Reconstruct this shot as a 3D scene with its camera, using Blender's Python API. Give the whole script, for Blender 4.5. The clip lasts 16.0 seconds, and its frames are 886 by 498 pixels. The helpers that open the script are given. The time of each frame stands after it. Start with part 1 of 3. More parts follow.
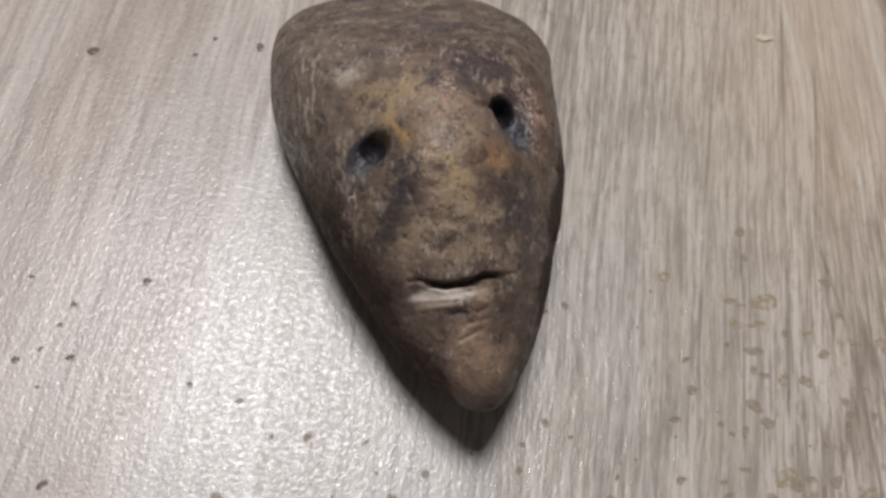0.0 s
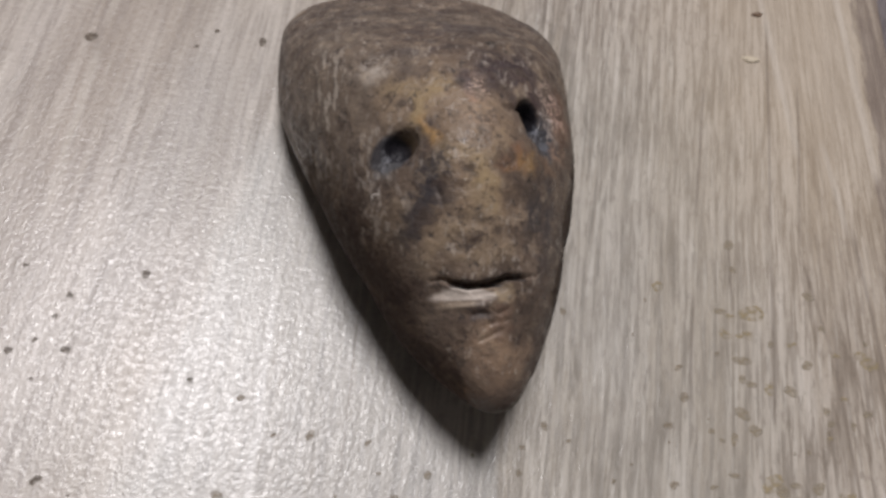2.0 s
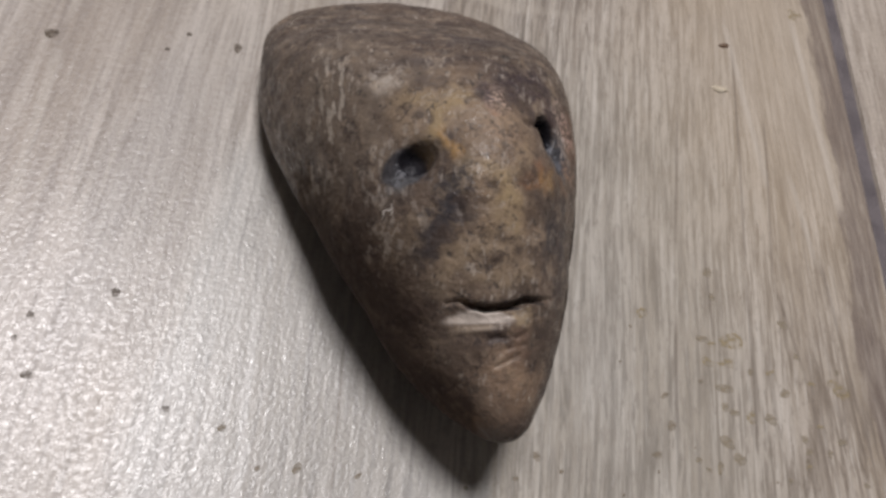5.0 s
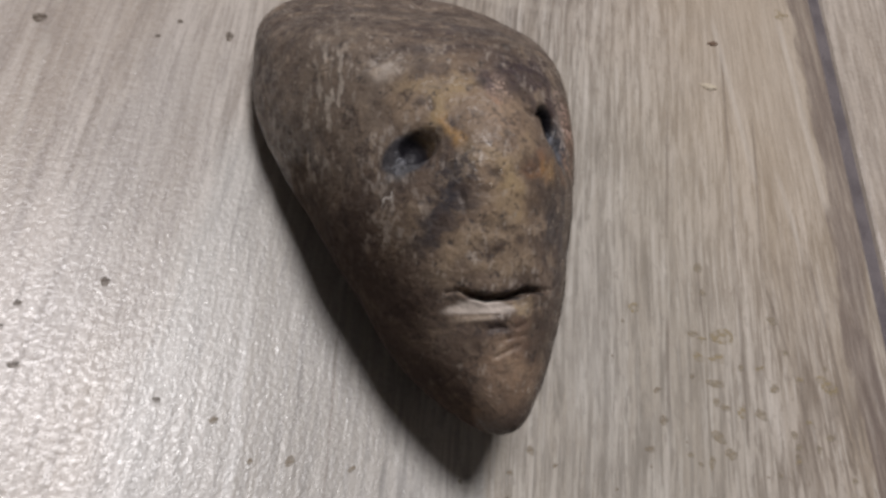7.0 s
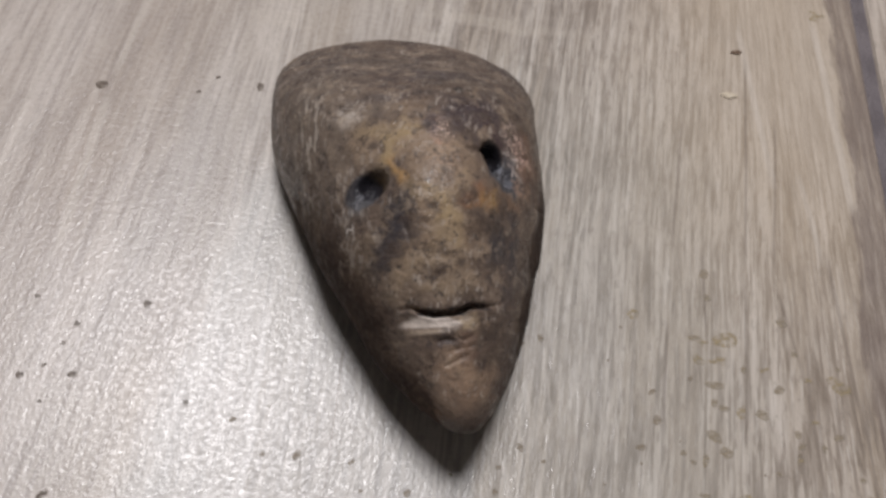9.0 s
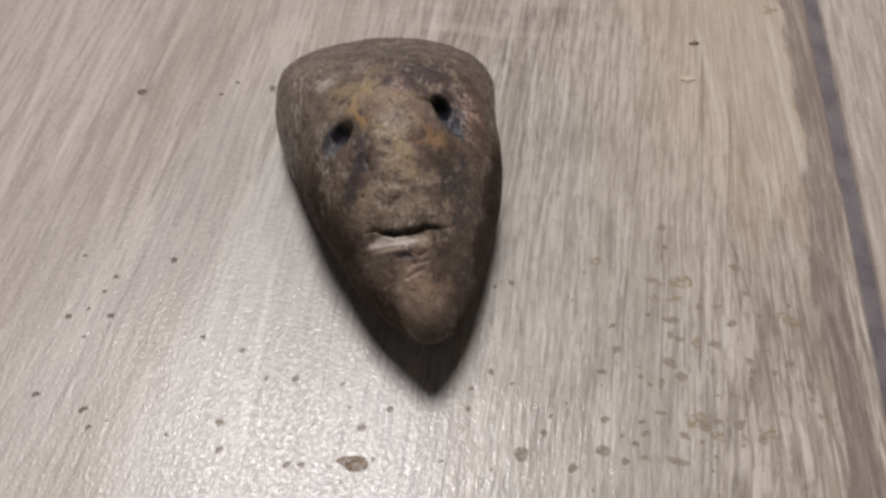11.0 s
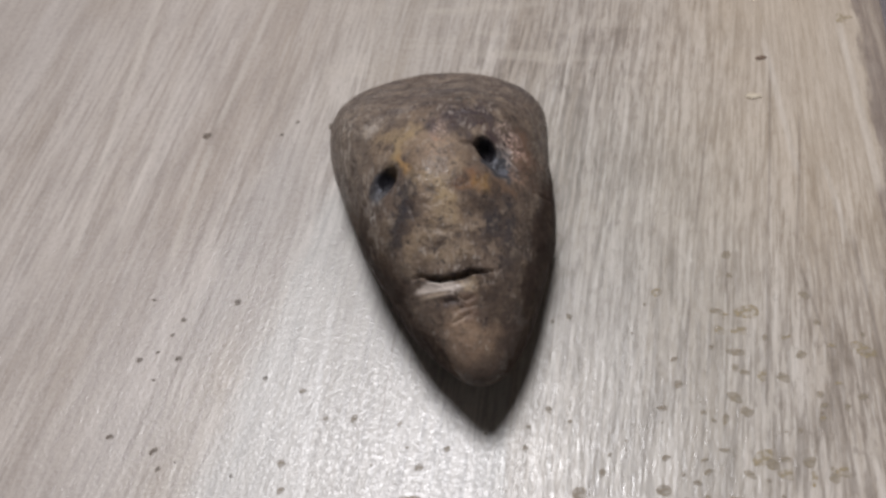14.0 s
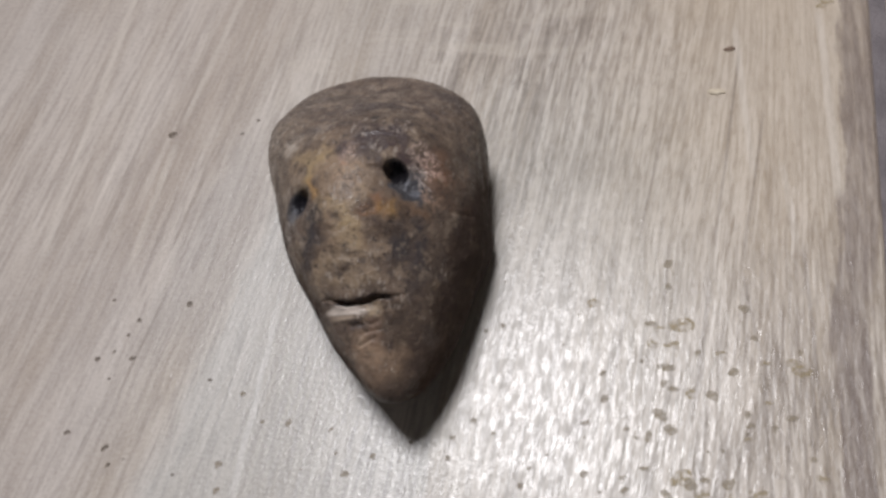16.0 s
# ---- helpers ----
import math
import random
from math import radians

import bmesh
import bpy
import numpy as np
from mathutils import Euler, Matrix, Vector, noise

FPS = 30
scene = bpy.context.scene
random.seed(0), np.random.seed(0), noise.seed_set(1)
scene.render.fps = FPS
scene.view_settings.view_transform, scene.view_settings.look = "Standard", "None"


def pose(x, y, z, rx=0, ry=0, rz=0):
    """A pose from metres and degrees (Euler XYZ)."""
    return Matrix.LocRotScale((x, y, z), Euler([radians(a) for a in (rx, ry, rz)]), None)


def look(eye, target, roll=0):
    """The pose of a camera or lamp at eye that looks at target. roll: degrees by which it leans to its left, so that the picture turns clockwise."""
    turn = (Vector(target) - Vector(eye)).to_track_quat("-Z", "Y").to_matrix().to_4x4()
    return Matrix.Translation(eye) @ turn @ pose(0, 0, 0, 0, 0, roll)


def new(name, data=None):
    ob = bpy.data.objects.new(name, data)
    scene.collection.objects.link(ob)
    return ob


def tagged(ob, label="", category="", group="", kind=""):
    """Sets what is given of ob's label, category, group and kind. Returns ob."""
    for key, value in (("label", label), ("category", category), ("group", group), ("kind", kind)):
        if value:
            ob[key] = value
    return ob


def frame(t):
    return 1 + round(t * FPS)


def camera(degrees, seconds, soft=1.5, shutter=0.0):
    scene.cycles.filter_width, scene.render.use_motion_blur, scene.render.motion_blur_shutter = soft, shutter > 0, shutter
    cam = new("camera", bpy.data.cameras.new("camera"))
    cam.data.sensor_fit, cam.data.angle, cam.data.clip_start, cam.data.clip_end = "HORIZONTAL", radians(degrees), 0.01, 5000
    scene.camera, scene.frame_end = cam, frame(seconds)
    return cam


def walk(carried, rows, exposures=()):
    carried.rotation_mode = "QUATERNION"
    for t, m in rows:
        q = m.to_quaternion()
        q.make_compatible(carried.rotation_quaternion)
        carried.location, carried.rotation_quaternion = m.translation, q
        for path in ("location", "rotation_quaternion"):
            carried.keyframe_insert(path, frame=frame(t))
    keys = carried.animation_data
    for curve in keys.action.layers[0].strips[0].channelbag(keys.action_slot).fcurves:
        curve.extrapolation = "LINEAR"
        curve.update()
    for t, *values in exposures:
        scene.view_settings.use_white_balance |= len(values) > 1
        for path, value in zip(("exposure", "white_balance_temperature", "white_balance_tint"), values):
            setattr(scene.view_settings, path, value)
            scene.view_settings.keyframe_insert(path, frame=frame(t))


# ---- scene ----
cam = camera(50.97, 16.0, soft=3.15, shutter=0.5)
PATH = [
    (0, (0.00592, 0.00892, 0.14461), (0.02546, 0.08287, -0.04019), 17.463),
    (0.5, (0.00437, 0.01049, 0.14406), (0.02742, 0.08501, -0.04011), 19.957),
    (1, (0.00080, 0.00752, 0.14304), (0.03068, 0.08305, -0.03972), 24.786),
    (1.5, (-0.00209, 0.00793, 0.14305), (0.03397, 0.08342, -0.03862), 29.128),
    (2, (-0.00709, 0.00700, 0.14246), (0.02854, 0.08361, -0.03882), 28.695),
    (2.5, (-0.01047, 0.00776, 0.14253), (0.02549, 0.08505, -0.03839), 28.705),
    (3, (-0.00947, 0.00915, 0.14181), (0.02715, 0.08698, -0.03875), 28.861),
    (3.5, (-0.00989, 0.01083, 0.14101), (0.03162, 0.09060, -0.03764), 30.683),
    (3.7, (-0.01202, 0.00889, 0.13762), (0.03281, 0.08925, -0.03996), 32.317),
    (5.8, (-0.02420, 0.00793, 0.13157), (0.03647, 0.09106, -0.03992), 39.986),
    (6, (-0.02498, 0.00728, 0.13148), (0.03539, 0.09054, -0.04005), 39.827),
    (6.5, (-0.02565, 0.00755, 0.12939), (0.03652, 0.09046, -0.04167), 40.680),
    (7, (-0.02453, 0.00712, 0.12875), (0.04003, 0.09045, -0.04122), 41.452),
    (7.5, (-0.01666, 0.00368, 0.13606), (0.03653, 0.08446, -0.03900), 36.998),
    (8, (-0.01247, 0.00081, 0.14026), (0.03146, 0.08148, -0.03739), 32.988),
    (8.5, (-0.00599, 0.00197, 0.14403), (0.02803, 0.08107, -0.03649), 27.787),
    (9, (0.00129, 0.00418, 0.15315), (0.02770, 0.08590, -0.02748), 22.039),
    (9.5, (0.00932, 0.00262, 0.15696), (0.02738, 0.08374, -0.02496), 16.415),
    (9.7, (0.01293, -0.00179, 0.15920), (0.02817, 0.08012, -0.02263), 14.648),
    (11.8, (0.02337, -0.03753, 0.16950), (0.02731, 0.07105, 0.00159), 4.977),
    (12, (0.02239, -0.03777, 0.17039), (0.02701, 0.07159, 0.00300), 5.206),
    (12.5, (0.01964, -0.03778, 0.16725), (0.02159, 0.07010, -0.00115), 4.167),
    (13, (0.02001, -0.03560, 0.16798), (0.01853, 0.06925, -0.00233), 2.679),
    (13.5, (0.02693, -0.02679, 0.17009), (0.01787, 0.07621, -0.00111), -2.029),
    (14, (0.03240, -0.02220, 0.17063), (0.01500, 0.07442, -0.00362), -6.681),
    (14.5, (0.04030, -0.01882, 0.17147), (0.01736, 0.07131, -0.00559), -10.375),
    (15, (0.05524, -0.01094, 0.17298), (0.02766, 0.07577, -0.00513), -13.292),
    (15.5, (0.05637, -0.01002, 0.17535), (0.02394, 0.07327, -0.00357), -16.603),
    (16, (0.06526, -0.00322, 0.17666), (0.02673, 0.07556, -0.00309), -20.493),
]
walk(cam, [(t, look(eye, target, roll)) for t, eye, target, roll in PATH], [(0, 0.0, 6500, 10), (1, -0.06, 6500, 10), (3.5, -0.01, 6500, 10), (6, -0.11, 6500, 10), (8, -0.11, 6480, 10), (9.5, -0.02, 6450, 10), (11.5, 0.0, 6610, 11), (12, 0.02, 6610, 11), (12.5, 0.02, 6420, 10), (13, 0.02, 6310, 9), (16, 0.05, 6350, 9)])

# ---- light ----
world = bpy.data.worlds.new("dim_room_air")
scene.world = world
world.use_nodes = True
world.node_tree.nodes["Background"].inputs[0].default_value = (0.9, 0.95, 1.0, 1)
world.node_tree.nodes["Background"].inputs[1].default_value = 0.0

LAMP_AT = Vector((-0.21, 0.62, 2.33))
lamp_data = bpy.data.lights.new("ceiling_light_glow", "AREA")
lamp_data.shape, lamp_data.size = "DISK", 0.64
lamp_data.energy, lamp_data.color = 57.5, (1.0, 0.964, 0.977)
lamp_ob = new("ceiling_light_glow", lamp_data)
lamp_ob.matrix_world = look(LAMP_AT, LAMP_AT - Vector((0, 0, 1)))


# ---- material helpers ----
class Nodes:
    """A small builder for one node material."""

    def __init__(self, name):
        self.mat = bpy.data.materials.new(name)
        self.mat.use_nodes = True
        self.tree = self.mat.node_tree
        self.bsdf = self.tree.nodes["Principled BSDF"]

    def link(self, value, socket):
        if hasattr(value, "is_output"):
            self.tree.links.new(value, socket)
        else:
            socket.default_value = value

    def node(self, kind, **values):
        made = self.tree.nodes.new(kind)
        for key, value in values.items():
            self.link(value, made.inputs[key])
        return made

    def math(self, op, a, b=0.0, c=0.0, clamp=False):
        made = self.tree.nodes.new("ShaderNodeMath")
        made.operation, made.use_clamp = op, clamp
        for socket, value in zip(made.inputs, (a, b, c)):
            self.link(value, socket)
        return made.outputs[0]

    def coords(self):
        return self.tree.nodes.new("ShaderNodeTexCoord").outputs["Object"]

    def split(self, vector):
        return self.node("ShaderNodeSeparateXYZ", Vector=vector).outputs

    def join(self, x, y, z):
        return self.node("ShaderNodeCombineXYZ", X=x, Y=y, Z=z).outputs[0]

    def noise(self, vector, scale, detail=3.0, rough=0.55, distort=0.0):
        return self.node("ShaderNodeTexNoise", Vector=vector, Scale=scale, Detail=detail, Roughness=rough, Distortion=distort).outputs[0]

    def step(self, value, low, high, a=0.0, b=1.0):
        made = self.node("ShaderNodeMapRange", Value=value)
        made.interpolation_type = "SMOOTHSTEP"
        for key, v in (("From Min", low), ("From Max", high), ("To Min", a), ("To Max", b)):
            made.inputs[key].default_value = v
        return made.outputs[0]

    def mix(self, factor, a, b, blend="MIX"):
        made = self.tree.nodes.new("ShaderNodeMix")
        made.data_type, made.blend_type = "RGBA", blend
        for socket, value in ((made.inputs[0], factor), (made.inputs[6], a), (made.inputs[7], b)):
            self.link(value, socket)
        return made.outputs[2]

    def near(self, vector, centre, inner, outer, stretch=(1, 1, 1)):
        """1 within inner of a place, falling to 0 at outer."""
        away = self.node("ShaderNodeVectorMath")
        away.operation = "SUBTRACT"
        self.link(vector, away.inputs[0])
        away.inputs[1].default_value = centre
        sized = self.tree.nodes.new("ShaderNodeVectorMath")
        sized.operation = "MULTIPLY"
        self.link(away.outputs[0], sized.inputs[0])
        sized.inputs[1].default_value = stretch
        size = self.tree.nodes.new("ShaderNodeVectorMath")
        size.operation = "LENGTH"
        self.link(sized.outputs[0], size.inputs[0])
        return self.step(size.outputs[1], inner, outer, 1.0, 0.0)

    def stroke(self, x, y, start, end, width):
        """1 on a thin line along the grain between two places, fading at its ends and rim; metres."""
        (ax, ay), (bx, by) = sorted((start, end), key=lambda e: e[1])
        slope = (bx - ax) / (by - ay)
        off = self.math("ABSOLUTE", self.math("SUBTRACT", x, self.math("MULTIPLY_ADD", y, slope, ax - slope * ay)))
        fade = min(0.006, (by - ay) / 3)
        ends = self.math("MULTIPLY", self.step(y, ay, ay + fade), self.step(y, by - fade, by, 1.0, 0.0))
        return self.math("MULTIPLY", self.step(off, width * 0.35, width, 1.0, 0.0), ends)

    def bump(self, height, distance, strength=1.0, after=None):
        made = self.node("ShaderNodeBump", Height=height, Distance=distance, Strength=strength)
        if after is not None:
            self.link(after, made.inputs["Normal"])
        return made.outputs[0]

    def done(self, colour, rough, normal=None, specular=None):
        self.link(colour, self.bsdf.inputs["Base Color"])
        self.link(rough, self.bsdf.inputs["Roughness"])
        if specular is not None:
            self.bsdf.inputs["Specular IOR Level"].default_value = specular
        if normal is not None:
            self.link(normal, self.bsdf.inputs["Normal"])
        return self.mat


def plank_material(name, figured):
    """Embossed wood-print plank: grey-beige streaks along y. figured: the pale figure and slanting grain of the plank under the head."""
    n = Nodes(name)
    p = n.coords()
    x, y, z = n.split(p)
    if figured:
        # the grain leans on one side of the plank and runs straight on the other
        slant = n.math("SUBTRACT", n.step(x, -0.030, 0.004, 0.165, 0.105), n.step(x, 0.080, 0.106, 0.0, 0.125))
        lean = n.math("MULTIPLY", slant, n.math("SUBTRACT", y, 0.07))
        x = n.math("SUBTRACT", x, lean)
        seed = 0.0
        crisp = n.math("MULTIPLY", n.step(x, -0.005, 0.035, 0.45, 1.0), n.step(y, 0.090, 0.150, 1.0, 0.60))
    else:
        crisp = 0.8
        seed = n.math("MULTIPLY", n.node("ShaderNodeObjectInfo").outputs["Random"], 7.0)
    wander = n.math("MULTIPLY", n.math("SUBTRACT", n.noise(n.join(n.math("MULTIPLY", x, 0.6), y, seed), 14.0, 2.0), 0.5), 0.0035)
    xw = n.math("ADD", x, wander)
    broad = n.noise(n.join(n.math("MULTIPLY", xw, 9.0), y, seed), 7.0, 4.0)
    streak = n.noise(n.join(n.math("MULTIPLY", xw, 27.0), y, seed), 15.0, 4.0, 0.55)
    fine = n.noise(n.join(n.math("MULTIPLY", xw, 20.0), y, seed), 50.0, 3.5, 0.60)
    cloud = n.noise(n.join(x, n.math("MULTIPLY", y, 0.6), seed), 22.0, 3.0)
    colour = n.mix(n.step(broad, 0.34, 0.66), (0.330, 0.281, 0.230, 1), (0.485, 0.442, 0.396, 1))
    colour = n.mix(n.math("MULTIPLY", n.step(streak, 0.50, 0.34), n.math("MULTIPLY", crisp, 0.36)), colour, (0.21, 0.175, 0.145, 1))
    colour = n.mix(n.math("MULTIPLY", n.step(streak, 0.54, 0.70), n.math("MULTIPLY_ADD", crisp, 0.25, 0.12)), colour, (0.60, 0.55, 0.50, 1))
    colour = n.mix(n.math("MULTIPLY", n.step(fine, 0.50, 0.39), n.math("MULTIPLY", crisp, 0.85)), colour, (0.21, 0.182, 0.160, 1))
    colour = n.mix(n.math("MULTIPLY", n.step(fine, 0.53, 0.66), n.math("MULTIPLY", crisp, 0.50)), colour, (0.62, 0.59, 0.55, 1))
    dash = n.noise(n.join(n.math("MULTIPLY", xw, 3.2), y, n.math("ADD", 5.0, seed)), 320.0, 3.0, 0.6)
    crack = n.noise(n.join(n.math("MULTIPLY", xw, 9.5), y, n.math("ADD", 9.0, seed)), 80.0, 3.0, 0.6)
    seam = n.noise(n.join(n.math("MULTIPLY", xw, 30.0), y, n.math("ADD", 6.0, seed)), 24.0, 3.0, 0.6)
    thread = n.noise(n.join(n.math("MULTIPLY", xw, 14.0), y, n.math("ADD", 3.0, seed)), 48.0, 4.0, 0.65)
    colour = n.mix(n.math("MULTIPLY", n.step(thread, 0.47, 0.38), n.math("MULTIPLY", crisp, 0.62)), colour, (0.19, 0.16, 0.135, 1))
    colour = n.mix(n.math("MULTIPLY", n.step(thread, 0.52, 0.64), n.math("MULTIPLY", crisp, 0.30)), colour, (0.63, 0.59, 0.54, 1))
    colour = n.mix(n.math("MULTIPLY", n.step(dash, 0.44, 0.34), n.math("MULTIPLY", crisp, 0.55)), colour, (0.20, 0.172, 0.150, 1))
    colour = n.mix(n.math("MULTIPLY", n.step(crack, 0.42, 0.33), n.math("MULTIPLY", crisp, 0.62)), colour, (0.115, 0.092, 0.076, 1))
    colour = n.mix(n.math("MULTIPLY", n.step(seam, 0.40, 0.33), n.math("MULTIPLY", crisp, 0.55)), colour, (0.125, 0.098, 0.080, 1))
    # long dark threads of the grain, broken here and there
    for wide_by, long_by, deep in ((17.0, 15.0, 0.62), (19.0, 26.0, 0.50)):
        vein = n.noise(n.join(n.math("MULTIPLY", xw, wide_by), y, n.math("ADD", deep * 40, seed)), long_by, 2.0, 0.5)
        vein = n.step(n.math("ABSOLUTE", n.math("SUBTRACT", vein, 0.5)), 0.042, 0.008)
        gaps = n.noise(n.join(n.math("MULTIPLY", x, 4.0), y, n.math("ADD", deep * 60, seed)), 45.0, 2.0)
        vein = n.math("MULTIPLY", vein, n.step(gaps, 0.44, 0.58))
        colour = n.mix(n.math("MULTIPLY", vein, n.math("MULTIPLY", crisp, deep)), colour, (0.135, 0.108, 0.088, 1))
    colour = n.mix(n.math("MULTIPLY", n.step(cloud, 0.45, 0.7), 0.35), colour, (0.36, 0.335, 0.315, 1))
    if figured:
        x0, y0, _ = n.split(p)
        ragged = n.math("MULTIPLY", n.math("SUBTRACT", n.noise(p, 90.0, 3.0), 0.5), 0.008)
        side = n.math("MULTIPLY_ADD", y0, 0.20, -0.0298)
        edge = n.math("ADD", n.math("SUBTRACT", x0, side), ragged)
        pale = n.math("MULTIPLY", n.step(edge, -0.004, 0.004), n.step(n.math("ADD", x0, n.math("MULTIPLY", ragged, 0.3)), 0.0315, 0.0295))
        pale = n.math("MULTIPLY", pale, n.step(n.math("ADD", y0, ragged), 0.092, 0.080))
        colour = n.mix(n.math("MULTIPLY", pale, 0.38), colour, (0.400, 0.416, 0.412, 1))
        # rosier print on the far side from the joint
        colour = n.mix(n.math("MULTIPLY", n.step(edge, 0.004, -0.030), 0.24), colour, (0.425, 0.370, 0.350, 1))
        # a pale scratch-like line of the print, and browner wood towards the joint
        line = n.math("ABSOLUTE", n.math("SUBTRACT", n.math("ADD", x0, n.math("MULTIPLY", ragged, 0.25)), n.math("ADD", -0.0068, n.math("MULTIPLY", n.math("SUBTRACT", y0, 0.04), 0.03))))
        line = n.math("MULTIPLY", n.step(line, 0.0010, 0.0003), n.math("MULTIPLY", n.step(y0, 0.015, 0.022), n.step(y0, 0.066, 0.052)))
        colour = n.mix(n.math("MULTIPLY", line, 0.38), colour, (0.64, 0.63, 0.61, 1))
        grey = n.math("MULTIPLY", n.step(x0, 0.024, 0.034), n.math("MULTIPLY", n.step(x0, 0.098, 0.066), n.step(y0, 0.135, 0.090)))
        colour = n.mix(n.math("MULTIPLY", grey, 0.32), colour, (0.385, 0.378, 0.335, 1))
        warm = n.step(n.math("ADD", x0, n.math("MULTIPLY", ragged, 2.0)), 0.04, 0.095)
        warm = n.math("MULTIPLY", warm, n.step(y0, 0.045, 0.105, 0.25, 1.0))
        colour = n.mix(n.math("MULTIPLY", warm, 0.48), colour, (0.500, 0.408, 0.300, 1))
        # single long threads and pale veins that stand out
        for start, end, width in (
            ((0.0875, 0.128), (0.0824, 0.074), 0.00042), ((0.0824, 0.075), (0.0788, 0.040), 0.00045),
            ((0.0925, 0.112), (0.0880, 0.073), 0.00040), ((0.0880, 0.074), (0.0922, 0.053), 0.00055), ((0.0921, 0.054), (0.0936, 0.022), 0.00055),
            ((0.0722, 0.110), (0.0680, 0.078), 0.00038), ((0.0664, 0.066), (0.0634, 0.042), 0.00042), ((0.0740, 0.080), (0.0731, 0.058), 0.00036),
            ((0.0995, 0.082), (0.1030, 0.040), 0.00060), ((-0.0300, 0.092), (-0.0345, 0.068), 0.00070), ((-0.0320, 0.062), (-0.0375, 0.034), 0.00040),
            ((0.0075, 0.056), (0.0058, 0.026), 0.00032),
        ):
            colour = n.mix(n.math("MULTIPLY", n.stroke(n.math("ADD", x0, n.math("MULTIPLY", wander, 0.5)), y0, start, end, width), 0.46), colour, (0.165, 0.135, 0.112, 1))
        for start, end, width in (
            ((-0.0320, 0.146), (-0.0398, 0.100), 0.0011), ((-0.0396, 0.101), (-0.0428, 0.064), 0.0012), ((-0.0624, 0.146), (-0.0646, 0.064), 0.0014),
            ((-0.0505, 0.120), (-0.0560, 0.070), 0.0009), ((0.0860, 0.135), (0.0905, 0.092), 0.0010), ((0.1040, 0.140), (0.1068, 0.088), 0.0012), ((0.0955, 0.100), (0.0990, 0.076), 0.0010),
        ):
            colour = n.mix(n.math("MULTIPLY", n.stroke(n.math("ADD", x0, n.math("MULTIPLY", wander, 0.6)), y0, start, end, width), 0.32), colour, (0.58, 0.535, 0.48, 1))
        # a dark brown band of the print beside the joint, which breaks up and drifts off towards the viewer
        shaggy = n.math("MULTIPLY", n.math("SUBTRACT", n.noise(n.join(n.math("MULTIPLY", x0, 5.0), y0, 2.0), 85.0, 4.0, 0.6), 0.5), 0.0085)
        xs = n.math("ADD", x0, shaggy)
        drift = n.step(y0, 0.066, 0.098)
        low_x = n.math("MULTIPLY_ADD", drift, 0.0034, 0.1044)
        high_x = n.math("MULTIPLY_ADD", drift, 0.0060, 0.1112)
        band = n.math("MULTIPLY", n.step(n.math("SUBTRACT", xs, low_x), -0.0005, 0.0012), n.step(n.math("SUBTRACT", xs, high_x), 0.0016, -0.0008))
        band = n.math("MULTIPLY", band, n.step(thread, 0.66, 0.40, 0.55, 1.0))
        band = n.math("MULTIPLY", band, n.step(n.math("SUBTRACT", cloud, n.math("MULTIPLY", drift, 0.3)), 0.62, 0.44, 0.35, 1.0))
        colour = n.mix(n.math("MULTIPLY", band, 0.82), colour, (0.170, 0.136, 0.120, 1))
        # a darker lane beside the pale figure, and faint cross marks of the print beyond the head
        lane = n.math("MULTIPLY", n.step(edge, -0.019, -0.012), n.step(edge, 0.001, -0.003))
        lane = n.math("MULTIPLY", lane, n.math("MULTIPLY", n.step(y0, 0.115, 0.085), n.step(y0, 0.035, 0.060)))
        colour = n.mix(n.math("MULTIPLY", lane, 0.38), colour, (0.305, 0.283, 0.268, 1))
        cross = n.noise(n.join(n.math("MULTIPLY", x0, 0.2), y0, 5.0), 210.0, 2.0, 0.5)
        cross = n.math("MULTIPLY", n.step(cross, 0.50, 0.66), n.math("MULTIPLY", n.step(y0, 0.108, 0.118), n.step(n.math("ABSOLUTE", n.math("SUBTRACT", x0, 0.02)), 0.05, 0.02)))
        colour = n.mix(n.math("MULTIPLY", cross, 0.24), colour, (0.54, 0.49, 0.42, 1))
    if not figured:
        colour = n.mix(0.28, colour, (0.56, 0.47, 0.385, 1))
    pebble = n.noise(n.join(n.math("MULTIPLY", x, 1.25), n.math("MULTIPLY", y, 0.80), seed), 1250.0, 2.5, 0.6)
    gritty = n.noise(n.join(x, n.math("MULTIPLY", y, 0.8), n.math("ADD", 2.0, seed)), 2300.0, 2.0, 0.5)
    grain = n.math("ADD", n.math("MULTIPLY", pebble, 0.65), n.math("MULTIPLY", gritty, 0.30))
    if figured:
        # pebbled emboss under the head, smooth brushed emboss towards the joint
        grain = n.math("MULTIPLY", grain, n.step(x0, 0.055, 0.020, 0.25, 1.0))
    ridge = n.noise(n.join(n.math("MULTIPLY", xw, 8.0), y, seed), 110.0, 3.0, 0.6)
    if figured:
        ridge = n.math("MULTIPLY", ridge, n.step(x0, 0.015, 0.050, 0.7, 1.35))
    normal = n.bump(grain, 0.00014, 0.9)
    normal = n.bump(ridge, 0.00010, 0.8, normal)
    normal = n.bump(dash, 0.00012, n.step(x0, 0.010, 0.040, 0.25, 0.55) if figured else 0.6, normal)
    glint = n.noise(n.join(n.math("MULTIPLY", x, 0.8), n.math("MULTIPLY", y, 1.2), n.math("ADD", 4.0, seed)), 1150.0, 4.0, 0.7)
